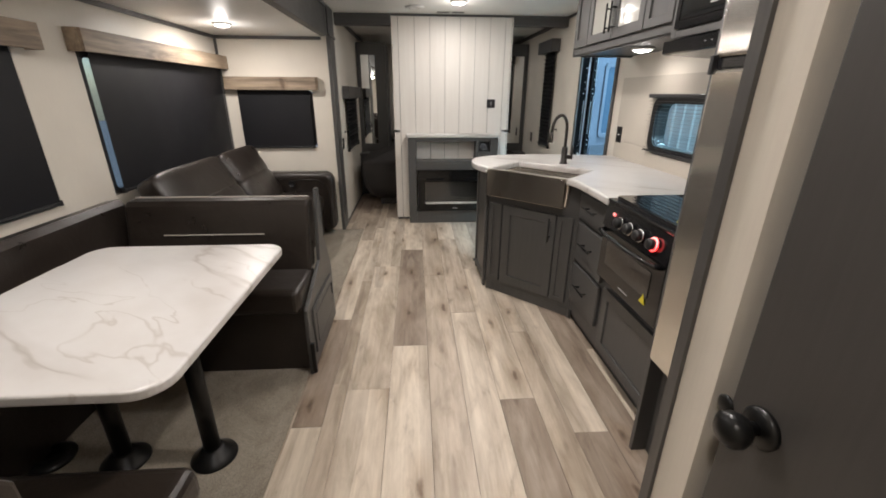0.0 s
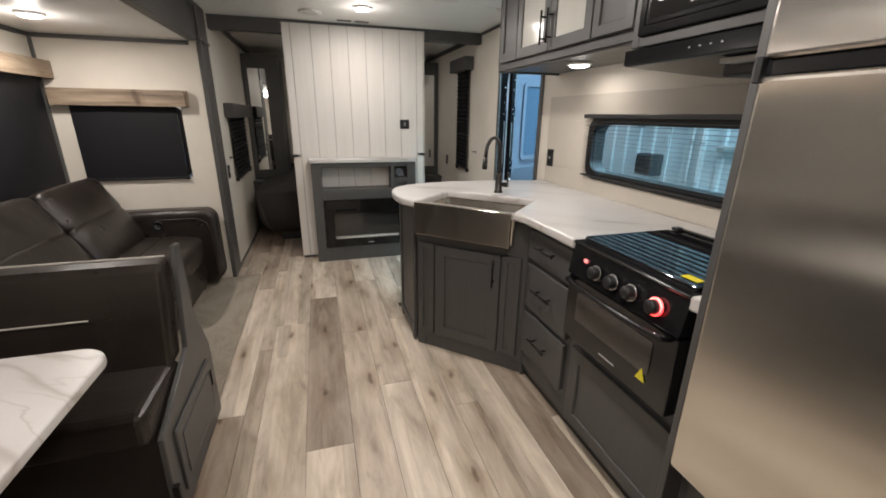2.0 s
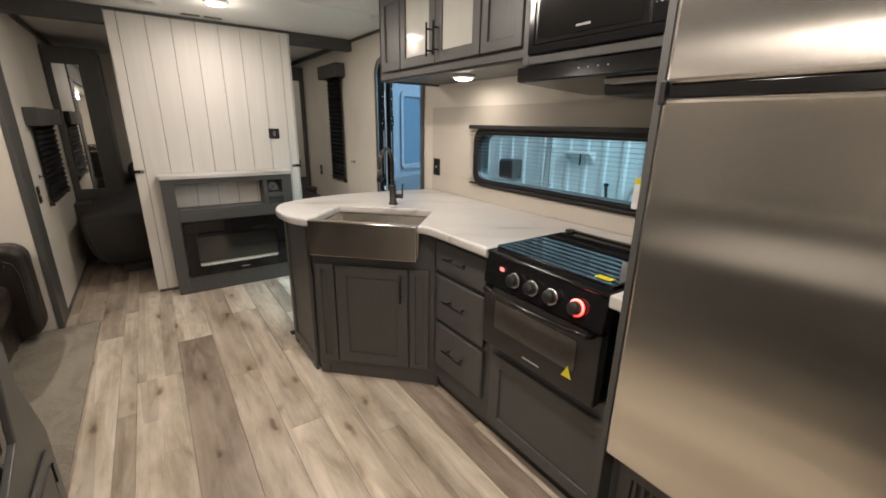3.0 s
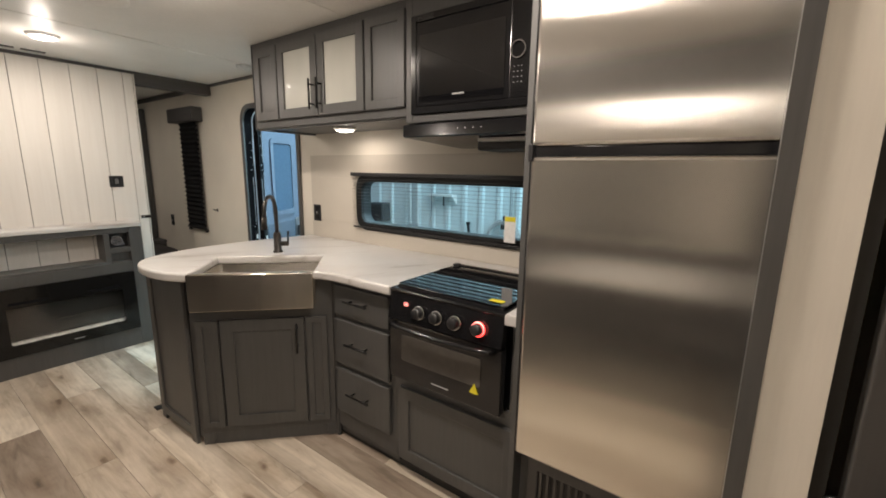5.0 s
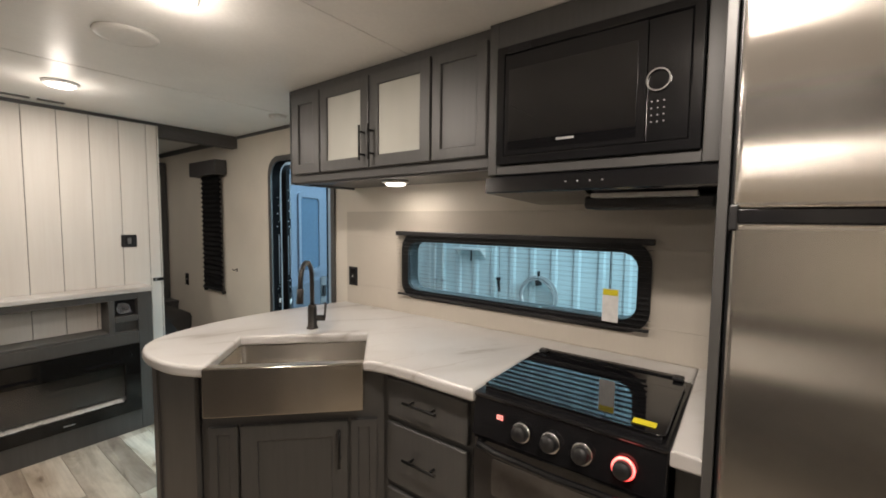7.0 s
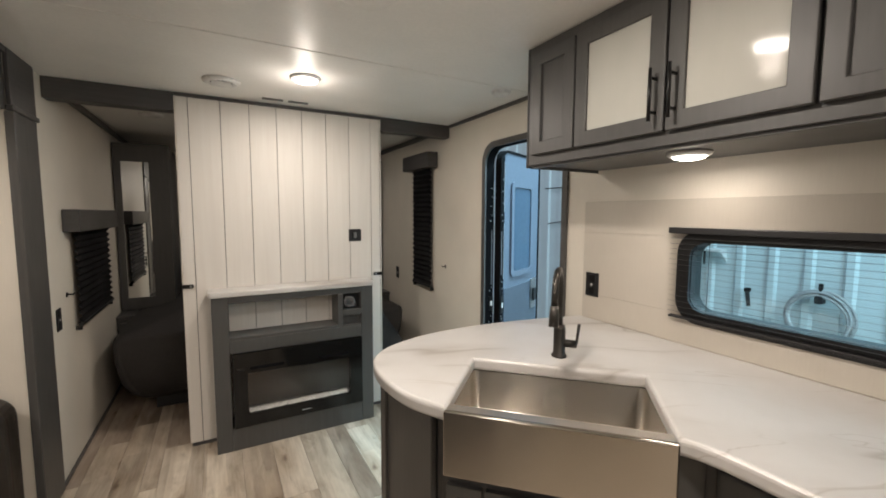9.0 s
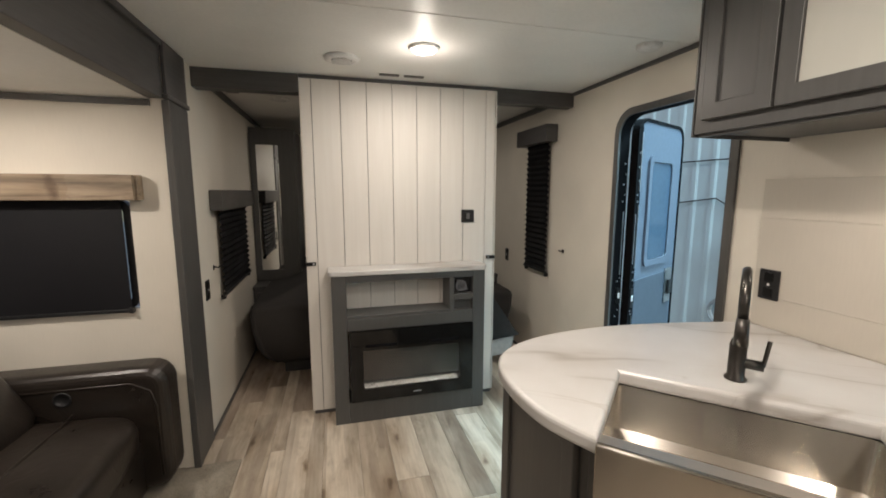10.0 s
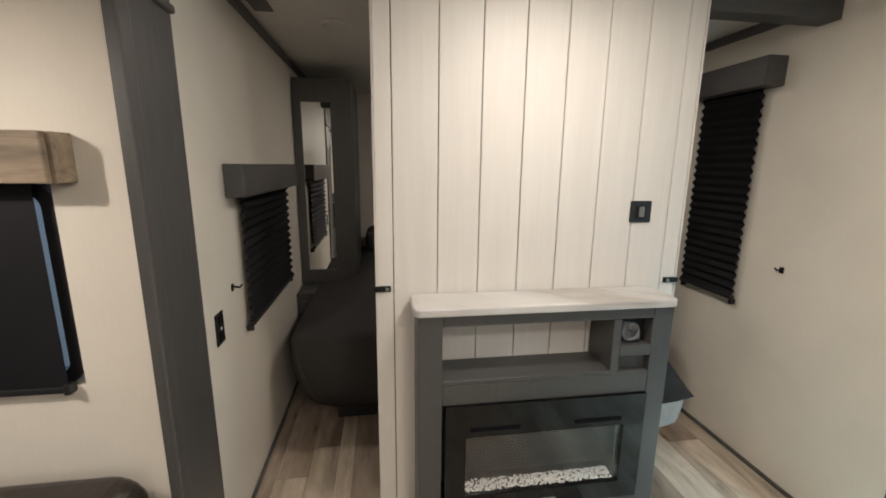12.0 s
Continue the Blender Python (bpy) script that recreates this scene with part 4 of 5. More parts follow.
part("warning_triangle", prism([(0.402, 0.570), (0.442, 0.570), (0.424, 0.612)], -0.0095, -0.0085, 0, "xzy"), YELLOW, door, "yellow warning triangle sticker")
part("oven_handle", tube([(0.03, -0.006, 0.755), (0.04, -0.035, 0.758), (0.10, -0.045, 0.756), (W / 2, -0.047, 0.752), (W - 0.10, -0.045, 0.756), (W - 0.04, -0.035, 0.758), (W - 0.03, -0.006, 0.755)], 0.011), BLACK, door, "", True)
pnl = prism([(-0.012, 0.772), (0.03, 0.772), (0.03, 0.885), (0.006, 0.885)], 0.0, W, 0.003, "yzx")
part("control_panel", pnl, BLACK, st)
for x in (0.083, 0.094):
    part("display_digit", ring([(x, 0.838), (x + 0.008, 0.838), (x + 0.008, 0.851), (x, 0.851)], [(x + 0.002, 0.8405), (x + 0.006, 0.8405), (x + 0.006, 0.8485), (x + 0.002, 0.8485)], -0.0075, -0.0045, "xzy"), REDLED, st, "small red lit display digit")
for k, x in enumerate((0.165, 0.25, 0.335, 0.435)):
    kb = part("knob", lathe([(0.023, 0.0), (0.021, 0.024), (0.017, 0.029), (0.004, 0.030)], 24), BLACKPLASTIC, st, "", True)
    kb.matrix_basis = pose(x, -0.012, 0.825, 81, 0, 0)
    rg = part("knob_ring", lathe([(0.0275, 0.0), (0.0275, 0.006), (0.0235, 0.0065)], 28), REDGLOW if k == 3 else KNOBRING, kb, "red glowing knob ring" if k == 3 else "chrome knob ring", True)
part("cooktop", box(-0.002, W + 0.002, 0.0, 0.492, 0.884, 0.899, 0.006), BLACK, st)
part("rear_rail", box(0.02, W - 0.02, 0.455, 0.488, 0.8995, 0.918, 0.006), BLACK, st)
part("cover_glass", prism(round_rect(0.012, W - 0.012, 0.03, 0.44, 0.02), 0.9075, 0.913, 0.002), DARKGLASS, st, "black folding glass cooktop cover")
for x in (0.02, W - 0.05):
    part("hinge_clip", box(x, x + 0.03, 0.43, 0.465, 0.9145, 0.926, 0.004), BLACKPLASTIC, st)
part("cover_support", box(0.02, W - 0.02, 0.034, 0.046, 0.899, 0.9073), BLACKPLASTIC, st)
part("energy_label", box(0.435, 0.49, 0.055, 0.085, 0.9146, 0.9152), YELLOW, st, "small yellow label")

# farmhouse sink
sk = thing("farmhouse_sink", "brushed stainless steel farmhouse sink with deep apron", "sink", (0.463 - 0.012, 2.759 - 0.012, 0), -45)
SW, SD = 0.548, 0.399
planar_map(part("apron", box(0.0, SW, -0.004, 0.012, 0.722, 0.899, 0.005, 3), APRONSTEEL_SHADED, sk), 2, 0)
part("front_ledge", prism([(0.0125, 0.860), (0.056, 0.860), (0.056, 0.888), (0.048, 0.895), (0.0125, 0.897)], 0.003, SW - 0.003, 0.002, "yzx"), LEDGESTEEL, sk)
def bowl():
    bm = bmesh.new()
    loops = []
    for inset, z, r in ((-0.006, 0.8565, 0.022), (-0.001, 0.722, 0.022), (0.016, 0.700, 0.03), (0.19, 0.696, 0.01)):
        pts = round_rect(inset, SW - inset, min(0.0565 + inset, 0.19), SD - inset, r)
        loops.append([bm.verts.new((*p, z)) for p in pts])
    for a, b in zip(loops, loops[1:]):
        for k in range(len(a)):
            bm.faces.new((a[k], a[(k + 1) % len(a)], b[(k + 1) % len(a)], b[k]))
    bm.faces.new(loops[-1])
    bmesh.ops.recalc_face_normals(bm, faces=bm.faces)
    return bm
planar_map(part("bowl", bowl(), BOWLSTEEL_LIT, sk), 2, 0)
part("drain", lathe([(0.045, 0.0), (0.045, 0.004), (0.03, 0.003), (0.012, 0.001)], 24, None, (SW / 2, SD / 2, 0.698)), SILVER, sk, "", True)

# faucet
fa = thing("faucet", "dark bronze gooseneck kitchen faucet with side lever", "faucet", (1.012, 2.905, 0.900), -51)
part("base", lathe([(0.027, 0.0), (0.027, 0.006), (0.021, 0.012), (0.021, 0.10), (0.017, 0.115)], 24), FAUCETMETAL, fa, "", True)
arc = [(0, 0, 0.11), (0, 0, 0.215)] + [(0, -0.088 + 0.088 * math.cos(t), 0.235 + 0.088 * math.sin(t)) for t in [k * math.pi / 10 for k in range(0, 10)]] + [(0, -0.179, 0.215)]
part("spout", tube(arc, 0.0105, 14), FAUCETMETAL, fa, "", True)
part("spray_head", rod((0, -0.1785, 0.22), (0, -0.186, 0.155), 0.0135, 16, None, 0.016), FAUCETMETAL, fa, "", True)
lev = part("lever", rod((0.01, 0, 0.05), (0.06, 0, 0.05), 0.014, 16), FAUCETMETAL, fa, "", True)
part("lever_blade", rod((0.058, 0, 0.05), (0.066, -0.01, 0.125), 0.0055, 10), FAUCETMETAL, lev, "", True)

# wall plates
def wall_plate(name, loc, rz, label, w=0.045, h=0.07):
    s = thing(name, label, "wall outlet", loc, rz)
    part("plate", box(-w, w, -0.007, -0.001, -h, h, 0.003), BLACKPLASTIC, s)
    for z in (-0.03, 0.03):
        part("socket", box(-0.016, 0.016, -0.0095, -0.0072, z - 0.018, z + 0.018, 0.003), BLACKMETAL, s)
    part("indicator", box(-0.004, 0.004, -0.0105, -0.0072, -0.005, 0.005, 0.001), WHITE, s)
    return s


wall_plate("wall_outlet", (RIGHT - 0.006, 3.225, 1.068), -90, "black wall outlet above the countertop", 0.038, 0.058)
wall_plate("wall_outlet", (LEFT, 4.645, 0.85), 90, "black wall outlet beside the bedroom window", 0.034, 0.058)
wall_plate("wall_outlet", (RIGHT, 5.70, 0.815), -90, "black wall outlet near the bedroom", 0.034, 0.058)
sw = thing("wall_switch", "black square rocker switch on the shiplap wall", "wall switch", (0.790, 4.643, 1.258))
part("plate", box(-0.044, 0.044, -0.008, 0.0, -0.042, 0.042, 0.004), BLACKPLASTIC, sw)
part("bezel", box(-0.022, 0.022, -0.011, -0.0082, -0.026, 0.026, 0.002), BLACKMETAL, sw)
part("rocker", box(-0.011, 0.011, -0.0145, -0.0112, -0.02, 0.02, 0.003), plain("gray_rocker", (0.16, 0.16, 0.16), 0.4, bump_s=0), sw)

# upper cabinets
uc = thing("upper_cabinet", "charcoal wall cabinet with two frosted glass doors", "wall cabinet", (1.128, 3.212, 1.612), -90)
UL, UH = 1.205, 0.4725
part("box_body", box(0.0, UL, 0.0, 0.42, 0.0, UH, 0.002), GRAY, uc)
part("face_frame", box(-0.004, UL, -0.012, -0.0005, -0.004, UH, 0.002), GRAY, uc)
shaker_door(uc, 0.035, 0.256, 0.036, UH - 0.040, 0.05, "side_panel", y=-0.012)
for x0, x1, hx in ((0.265, 0.602, 0.577), (0.610, 0.945, 0.636)):
    shaker_door(uc, x0, x1, 0.036, UH - 0.040, 0.051, "door", (hx, 0.14, 0.15, True), -0.012, FROST, "glass_panel")
shaker_door(uc, 0.955, UL - 0.008, 0.036, UH - 0.040, 0.042, "side_panel", y=-0.012)
part("end_trim", box(-0.012, -0.0045, -0.016, 0.42, -0.012, UH, 0.002), GRAY, uc)
part("bottom_lip", box(0.0, UL, 0.0, 0.018, -0.014, -0.001, 0.002), GRAY, uc)

mc = thing("microwave_cabinet", "charcoal cabinet surround for the microwave", "wall cabinet", (1.095, 2.003, 1.576), -90)
MW, MH = 0.685, 0.508
part("left_side", box(0.0, 0.035, 0.0, 0.45, 0.0, MH, 0.003), GRAY, mc)
part("right_side", box(MW - 0.05, MW, 0.0, 0.45, 0.0, MH, 0.003), GRAY, mc)
part("top_rail", box(0.0355, MW - 0.0505, 0.0, 0.45, MH - 0.085, MH, 0.003), GRAY, mc)
part("bottom_rail", box(0.0355, MW - 0.0505, 0.0, 0.45, 0.0, 0.032, 0.003), GRAY, mc)
mo = thing("microwave", "black built-in microwave oven with dark glass door", "microwave", (1.088, 1.966, 1.609), -90)
MM, MMH = 0.595, 0.385
part("trim_frame", frame4(0.0, MM, 0.0, MMH, 0.028, -0.006, 0.016), BLACK, mo)
part("body", box(0.03, MM - 0.03, 0.017, 0.40, 0.03, MMH - 0.03), BLACKPLASTIC, mo)
dw = part("door", box(0.029, 0.462, -0.004, 0.016, 0.029, MMH - 0.029, 0.003), BLACK, mo)
part("window", prism(round_rect(0.046, 0.439, 0.046, 0.306, 0.006), -0.0065, -0.0045, 0, "xzy"), DARKGLASS, dw)
part("maker_mark", box(0.212, 0.268, -0.0078, -0.0066, 0.062, 0.069), PALEGRAY, dw)
cp = part("control_panel", box(0.4635, MM - 0.029, -0.003, 0.016, 0.029, MMH - 0.029, 0.003), BLACK, mo)
dial = part("dial_ring", ring([(0.492 + 0.030 * math.cos(a * math.tau / 28), 0.190 + 0.030 * math.sin(a * math.tau / 28)) for a in range(28)],
     [(0.492 + 0.0265 * math.cos(a * math.tau / 28), 0.190 + 0.0265 * math.sin(a * math.tau / 28)) for a in range(28)], -0.012, -0.0035, "xzy"), KNOBRING, cp, "chrome dial ring")
for r in range(4):
    for c in range(3):
        part("button", box(0.475 + c * 0.015, 0.479 + c * 0.015, -0.0045, -0.0032, 0.080 + r * 0.018, 0.083 + r * 0.018), PALEGRAY, cp)
for k in range(6):
    part("vent_slot", box(0.04, 0.12, -0.0075, -0.0062, MMH - 0.026 + k * 0.004, MMH - 0.0245 + k * 0.004), BLACKPLASTIC, mo)
hd = thing("range_hood", "black slim range hood under the microwave", "range hood", (1.085, 1.995, 1.513), -90)
part("canopy", prism([(-0.02, 0.004), (-0.008, 0.0), (0.44, -0.022), (0.44, 0.061), (0.02, 0.061), (0.012, 0.053), (-0.02, 0.051)], 0.0, 0.672, 0.004, "yzx"), BLACK, hd)
part("filter_box", box(0.30, 0.66, 0.10, 0.30, -0.052, -0.010, 0.010), BLACKPLASTIC, hd)
part("work_light", box(0.34, 0.62, 0.04, 0.095, -0.02, -0.006, 0.002), plain("hood_light_lens", (0.5, 0.5, 0.48), 0.4), hd, "pale unlit light lens")
for k in range(4):
    part("button", box(0.28 + k * 0.036, 0.285 + k * 0.036, -0.0225, -0.0202, 0.026, 0.030), PALEGRAY, hd)

# refrigerator and its surround
fs = thing("fridge_surround", "charcoal side panel and cabinet over the refrigerator", "cabinet", (0.835, 1.318, 0), -90)
part("side_panel", box(0.001, 0.02, 0.0, 0.70, 0.0, CEIL - 0.002, 0.002), GRAY, fs)
part("top_cabinet", box(0.0205, 0.605, 0.02, 0.70, 1.875, CEIL - 0.002, 0.002), GRAY, fs)
shaker_door(fs, 0.03, 0.60, 1.885, 2.06, 0.045, "top_door", y=0.02)
part("base_panel", box(0.0205, 0.605, 0.06, 0.70, 0.0, 0.44, 0.002), GRAY, fs)
gl = part("grille_frame", frame4(0.05, 0.575, 0.06, 0.41, 0.04, 0.045, 0.0595), GRAY, fs)
part("grille_back", box(0.089, 0.536, 0.055, 0.0595, 0.099, 0.371), BLACKPLASTIC, gl)
for k in range(18):
    part("slat", box(0.096 + k * 0.0245, 0.106 + k * 0.0245, 0.047, 0.0548, 0.101, 0.369, 0.001, 1), TRIM, gl)
fr = thing("refrigerator", "brushed stainless two-door refrigerator with black frame", "refrigerator", (0.82, 1.295, 0), -90)
part("body", box(0.0, 0.59, 0.045, 0.68, 0.443, 1.87, 0.003), BLACKPLASTIC, fr)
planar_map(part("fridge_door", box(0.006, 0.580, -0.002, 0.042, 0.455, 1.4185, 0.010, 3), STEEL, fr, "brushed steel lower door"), 0, 2)
planar_map(part("freezer_door", box(0.006, 0.580, -0.002, 0.042, 1.4485, 1.862, 0.010, 3), STEEL, fr, "brushed steel upper door"), 0, 2)
part("grip_strip", box(0.008, 0.578, 0.006, 0.04, 1.419, 1.448, 0.003), BLACK, fr)
part("hinge", box(0.0, 0.014, -0.010, 0.03, 1.405, 1.455, 0.003), BLACKPLASTIC, fr)
part("side_gasket", box(0.5805, 0.590, 0.008, 0.044, 0.445, 1.868, 0.003), BLACKPLASTIC, fr)


# ---- lamps ----
def ceiling_light(name, loc, r, power, label):
    s = thing(name, label, "ceiling light", loc, group="interior lamps")
    part("rim", lathe([(r + 0.012, -0.001), (r + 0.010, -0.010), (r, -0.016), (r - 0.004, -0.012)], 32), WHITE, s, "", True)
    part("lens", lathe([(r - 0.003, -0.0121), (r * 0.8, -0.021), (r * 0.45, -0.026), (0.004, -0.028)], 32), LENS, s, "glowing warm white lens", True)
    lamp = new("lamp", bpy.data.lights.new("lamp", "AREA"))
    lamp.data.shape, lamp.data.size, lamp.data.energy, lamp.data.color = "DISK", r * 1.7, power * 0.76, LAMP
    lamp.matrix_basis = pose(loc[0], loc[1], loc[2] - 0.034)
    bulb = new("bulb", bpy.data.lights.new("bulb", "POINT"))
    bulb.data.shadow_soft_size, bulb.data.energy, bulb.data.color = r * 0.6, power * 0.17, LAMP
    bulb.matrix_basis = pose(loc[0], loc[1], loc[2] - 0.11)
    return s


for y, watts in ((4.04, 10.8), (2.67, 14.5), (1.30, 19)):
    ceiling_light("ceiling_light", (0.37, y, CEIL), 0.062, watts, "round warm white LED ceiling light")
for x, y, watts in ((-1.42, 3.58, 13.5), (-1.04, 1.22, 9.5)):
    ceiling_light("ceiling_light", (x, y, SLIDE_Z), 0.055, watts, "round warm white LED light in the slide-out ceiling")
ceiling_light("ceiling_light", (-0.25, -0.10, CEIL), 0.062, 8, "round warm white LED ceiling light in the rear hall")
# Unseen lamp added behind the media wall to lift the bedroom's light level.
ceiling_light("ceiling_light", (0.37, 5.55, CEIL), 0.062, 6.5, "unseen round warm white ceiling light added to brighten the bedroom")
ceiling_light("under_cabinet_light", (1.322, 2.66, 1.611), 0.055, 1.8, "round warm white puck light under the cabinet")


# ---- fireplace console ----
fp = thing("fireplace_console", "charcoal fireplace console with marble-look mantel", "fireplace", (0.38, 4.47, 0))
X0, X1 = -0.475, 0.475
D = 0.165
def at(x0, x1, z0, z1, name, mat=GRAY, y0=0.0, y1=D, r=0.003):
    return part(name, box(x0, x1, y0, y1, z0, z1, r), mat, fp)
at(X0, -0.391, 0.0, 0.925, "left_stile")
at(0.395, X1, 0.0, 0.925, "right_stile")
at(-0.3905, 0.3945, 0.0, 0.137, "bottom_rail")
at(-0.3905, 0.3945, 0.588, 0.665, "middle_rail")
at(-0.3905, 0.3945, 0.885, 0.925, "top_rail")
at(0.240, 0.272, 0.6655, 0.8845, "divider")
at(-0.3905, 0.2395, 0.6655, 0.684, "shelf_floor")
at(0.2725, 0.3945, 0.738, 0.778, "cubby_shelf")
at(0.2725, 0.3945, 0.6655, 0.674, "cubby_floor")
part("cubby_back", box(0.2725, 0.3945, 0.05, 0.06, 0.7785, 0.8845), BLACKPLASTIC, fp)
part("cubby_back", box(0.2725, 0.3945, 0.03, 0.04, 0.6745, 0.7375), GRAY, fp)
for k in range(5):
    wob = [0.33 + 0.034 * math.cos(t * 0.7 + k * 1.3) + 0.004 * k - 0.008 for t in range(13)]
    part("cable_loop", tube([(wob[t], 0.022 + 0.004 * k, 0.826 + 0.034 * math.sin(t * 0.7 + k * 0.9)) for t in range(13)], 0.004, 8), CABLEGRAY, fp, "coiled gray cable in a cubby", True)
part("mantel", prism(round_rect(-0.492, 0.486, -0.014, D - 0.001, 0.03), 0.926, 0.957, 0.006), MARBLE, fp, "white marble-look mantel slab")
hb = part("firebox", ring([(-0.379, 0.139), (0.394, 0.139), (0.394, 0.586), (-0.379, 0.586)], [(-0.303, 0.213), (0.311, 0.213), (0.311, 0.462), (-0.303, 0.462)], -0.012, 0.03, "xzy"), FIREBLACK, fp, "glossy black electric firebox")
part("vent_slot", prism(round_rect(-0.29, -0.10, 0.484, 0.501, 0.008), -0.0135, -0.0122, 0, "xzy"), DOORSEAL, hb)
part("vent_slot", prism(round_rect(0.11, 0.30, 0.484, 0.501, 0.008), -0.0135, -0.0122, 0, "xzy"), DOORSEAL, hb)
part("back_panel", box(-0.35, 0.36, 0.11, 0.12, 0.17, 0.50), plain("firebox_back", (0.016, 0.016, 0.016), 0.35, bump_s=0), hb)
part("firebox_floor", box(-0.35, 0.36, 0.031, 0.109, 0.17, 0.214), BLACKPLASTIC, hb)
bm = bmesh.new()
for k in range(950):
    c = (random.uniform(-0.295, 0.303), random.uniform(0.012, 0.07), 0.214 + random.uniform(-0.002, 0.003))
    q = Euler([random.uniform(0, 3) for _ in range(3)]).to_matrix().to_4x4()
    bmesh.ops.create_icosphere(bm, subdivisions=1, radius=random.uniform(0.003, 0.0055), matrix=Matrix.Translation(c) @ q)
tagged(part("ember_bed", bm, EMBER, hb, "pale crushed glass ember bed"), kind="stuff")
pn2 = part("pane", box(-0.3025, 0.3105, -0.002, 0.002, 0.2135, 0.4615), FIREGLASS, hb)
pn2.visible_shadow = False
part("buttons", box(0.0, 0.055, -0.0135, -0.0122, 0.168, 0.172), PALEGRAY, hb)

for x, s in ((-0.213, 1), (0.955, -1)):
    lt = thing("door_latch", "small black latch on the media wall edge", "latch", (x, 4.643, 0.978), group="media wall latches")
    part("plate", box(-0.032, 0.032, -0.010, 0.0, -0.011, 0.011, 0.003), BLACKMETAL, lt)
    part("catch", box(-0.006 + s * 0.018, 0.006 + s * 0.018, -0.016, -0.0102, -0.006, 0.006, 0.002), SILVER, lt)
for loc, rz in (((RIGHT, 4.70, 0.985), -90), ((LEFT, 4.80, 0.955), 90)):
    hk = thing("wall_hook", "small dark metal hook on the cream wall", "wall hook", loc, rz, "wall hooks")
    part("plate", box(-0.010, 0.010, -0.006, -0.001, -0.014, 0.014, 0.002), BLACKMETAL, hk)
    part("arm", tube([(0, -0.005, 0.004), (0, -0.03, 0.0), (0, -0.04, 0.012)], 0.004, 8), BLACKMETAL, hk, "", True)


# ---- ceiling fittings ----
cv = thing("ceiling_vent", "round white air vent in the ceiling", "ceiling vent", (0.0, 4.295, CEIL))
part("rim", lathe([(0.088, -0.001), (0.085, -0.012), (0.06, -0.018), (0.052, -0.012)], 32), WHITE, cv, "", True)
for k in range(5):
    part("slat", box(-0.045, 0.045, -0.036 + k * 0.017, -0.026 + k * 0.017, -0.022, -0.0125, 0.002), WHITE, cv)
part("throat", lathe([(0.05, -0.0115), (0.05, -0.0122)], 24), BLACKPLASTIC, cv)
for x in (0.27, 0.415):
    rv = thing("return_vent", "small dark slotted vent in the ceiling", "ceiling vent", (x, 4.53, CEIL))
    part("plate", box(-0.058, 0.058, -0.016, 0.016, -0.007, -0.001, 0.002), TRIM, rv)
sp2 = thing("ceiling_speaker", "flush round white ceiling speaker", "speaker", (0.385, 3.12, CEIL))
part("grille", lathe([(0.10, -0.001), (0.098, -0.007), (0.08, -0.010), (0.004, -0.011)], 36), CEILING, sp2, "", True)
sm = thing("smoke_detector", "small round white smoke detector", "smoke detector", (1.357, 3.737, CEIL))
part("case", lathe([(0.055, -0.001), (0.054, -0.014), (0.044, -0.024), (0.004, -0.026)], 28), WHITE, sm, "", True)
bv = thing("ceiling_vent", "round white air vent in the bedroom ceiling", "ceiling vent", (-0.42, 5.35, CEIL))
part("rim", lathe([(0.075, -0.001), (0.072, -0.012), (0.05, -0.018), (0.044, -0.012)], 32), WHITE, bv, "", True)
bk = thing("return_vent", "small dark slotted vent in the bedroom ceiling", "ceiling vent", (-0.70, 5.15, CEIL))
part("plate", box(-0.04, 0.04, -0.07, 0.07, -0.010, -0.001, 0.002), TRIM, bk)


# ---- dinette ----
def cushion(x0, x1, y0, y1, z0, z1, r=0.035):
    return box(x0, x1, y0, y1, z0, z1, r, 4)


db = thing("dinette_bench", "dark brown vinyl dinette bench with charcoal side panel", "bench", (-1.15, 2.14, 0), group="dinette benches")
part("base", box(-0.62, 0.575, -0.235, 0.20, 0.006, 0.36, 0.004), LEATHER, db)
part("seat_cushion", cushion(-0.38, 0.57, -0.285, 0.06, 0.345, 0.475, 0.035), LEATHER, db)
bm = prism([(-0.015, 0.46), (0.09, 0.46), (0.175, 0.80), (0.155, 0.828), (0.085, 0.828), (0.062, 0.806)], -0.355, 0.565, 0.018, "yzx", 3)
bk1 = part("backrest", bm, LEATHER, db)
part("back_seam", tube([(-0.16, 0.018, 0.665), (0.34, 0.018, 0.665)], 0.0035, 8), PIPING, bk1, "pale piping strip")
part("back_piping", tube([(-0.35, 0.165, 0.830), (0.55, 0.165, 0.830)], 0.004, 8), PIPING, bk1)
pts = [(-0.285, 0.006), (0.335, 0.006), (0.33, 0.36), (0.215, 0.60), (0.205, 0.868), (0.155, 0.872), (0.075, 0.49), (-0.27, 0.36)]
sd2 = part("side_panel", prism(pts, 0.5755, 0.595, 0.004, "yzx"), GRAY, db, "charcoal painted side panel")
acc = part("access_door", box(0.5955, 0.606, -0.20, 0.25, 0.08, 0.33, 0.004), GRAY, sd2)
part("recess", box(0.6065, 0.609, -0.16, 0.21, 0.12, 0.29, 0.003), GRAY, acc)
part("hinge", box(0.595, 0.615, -0.295, -0.275, 0.02, 0.19, 0.003), BLACKMETAL, sd2)
part("hinge", box(0.6065, 0.612, 0.225, 0.24, 0.21, 0.28, 0.002), BLACKMETAL, sd2)

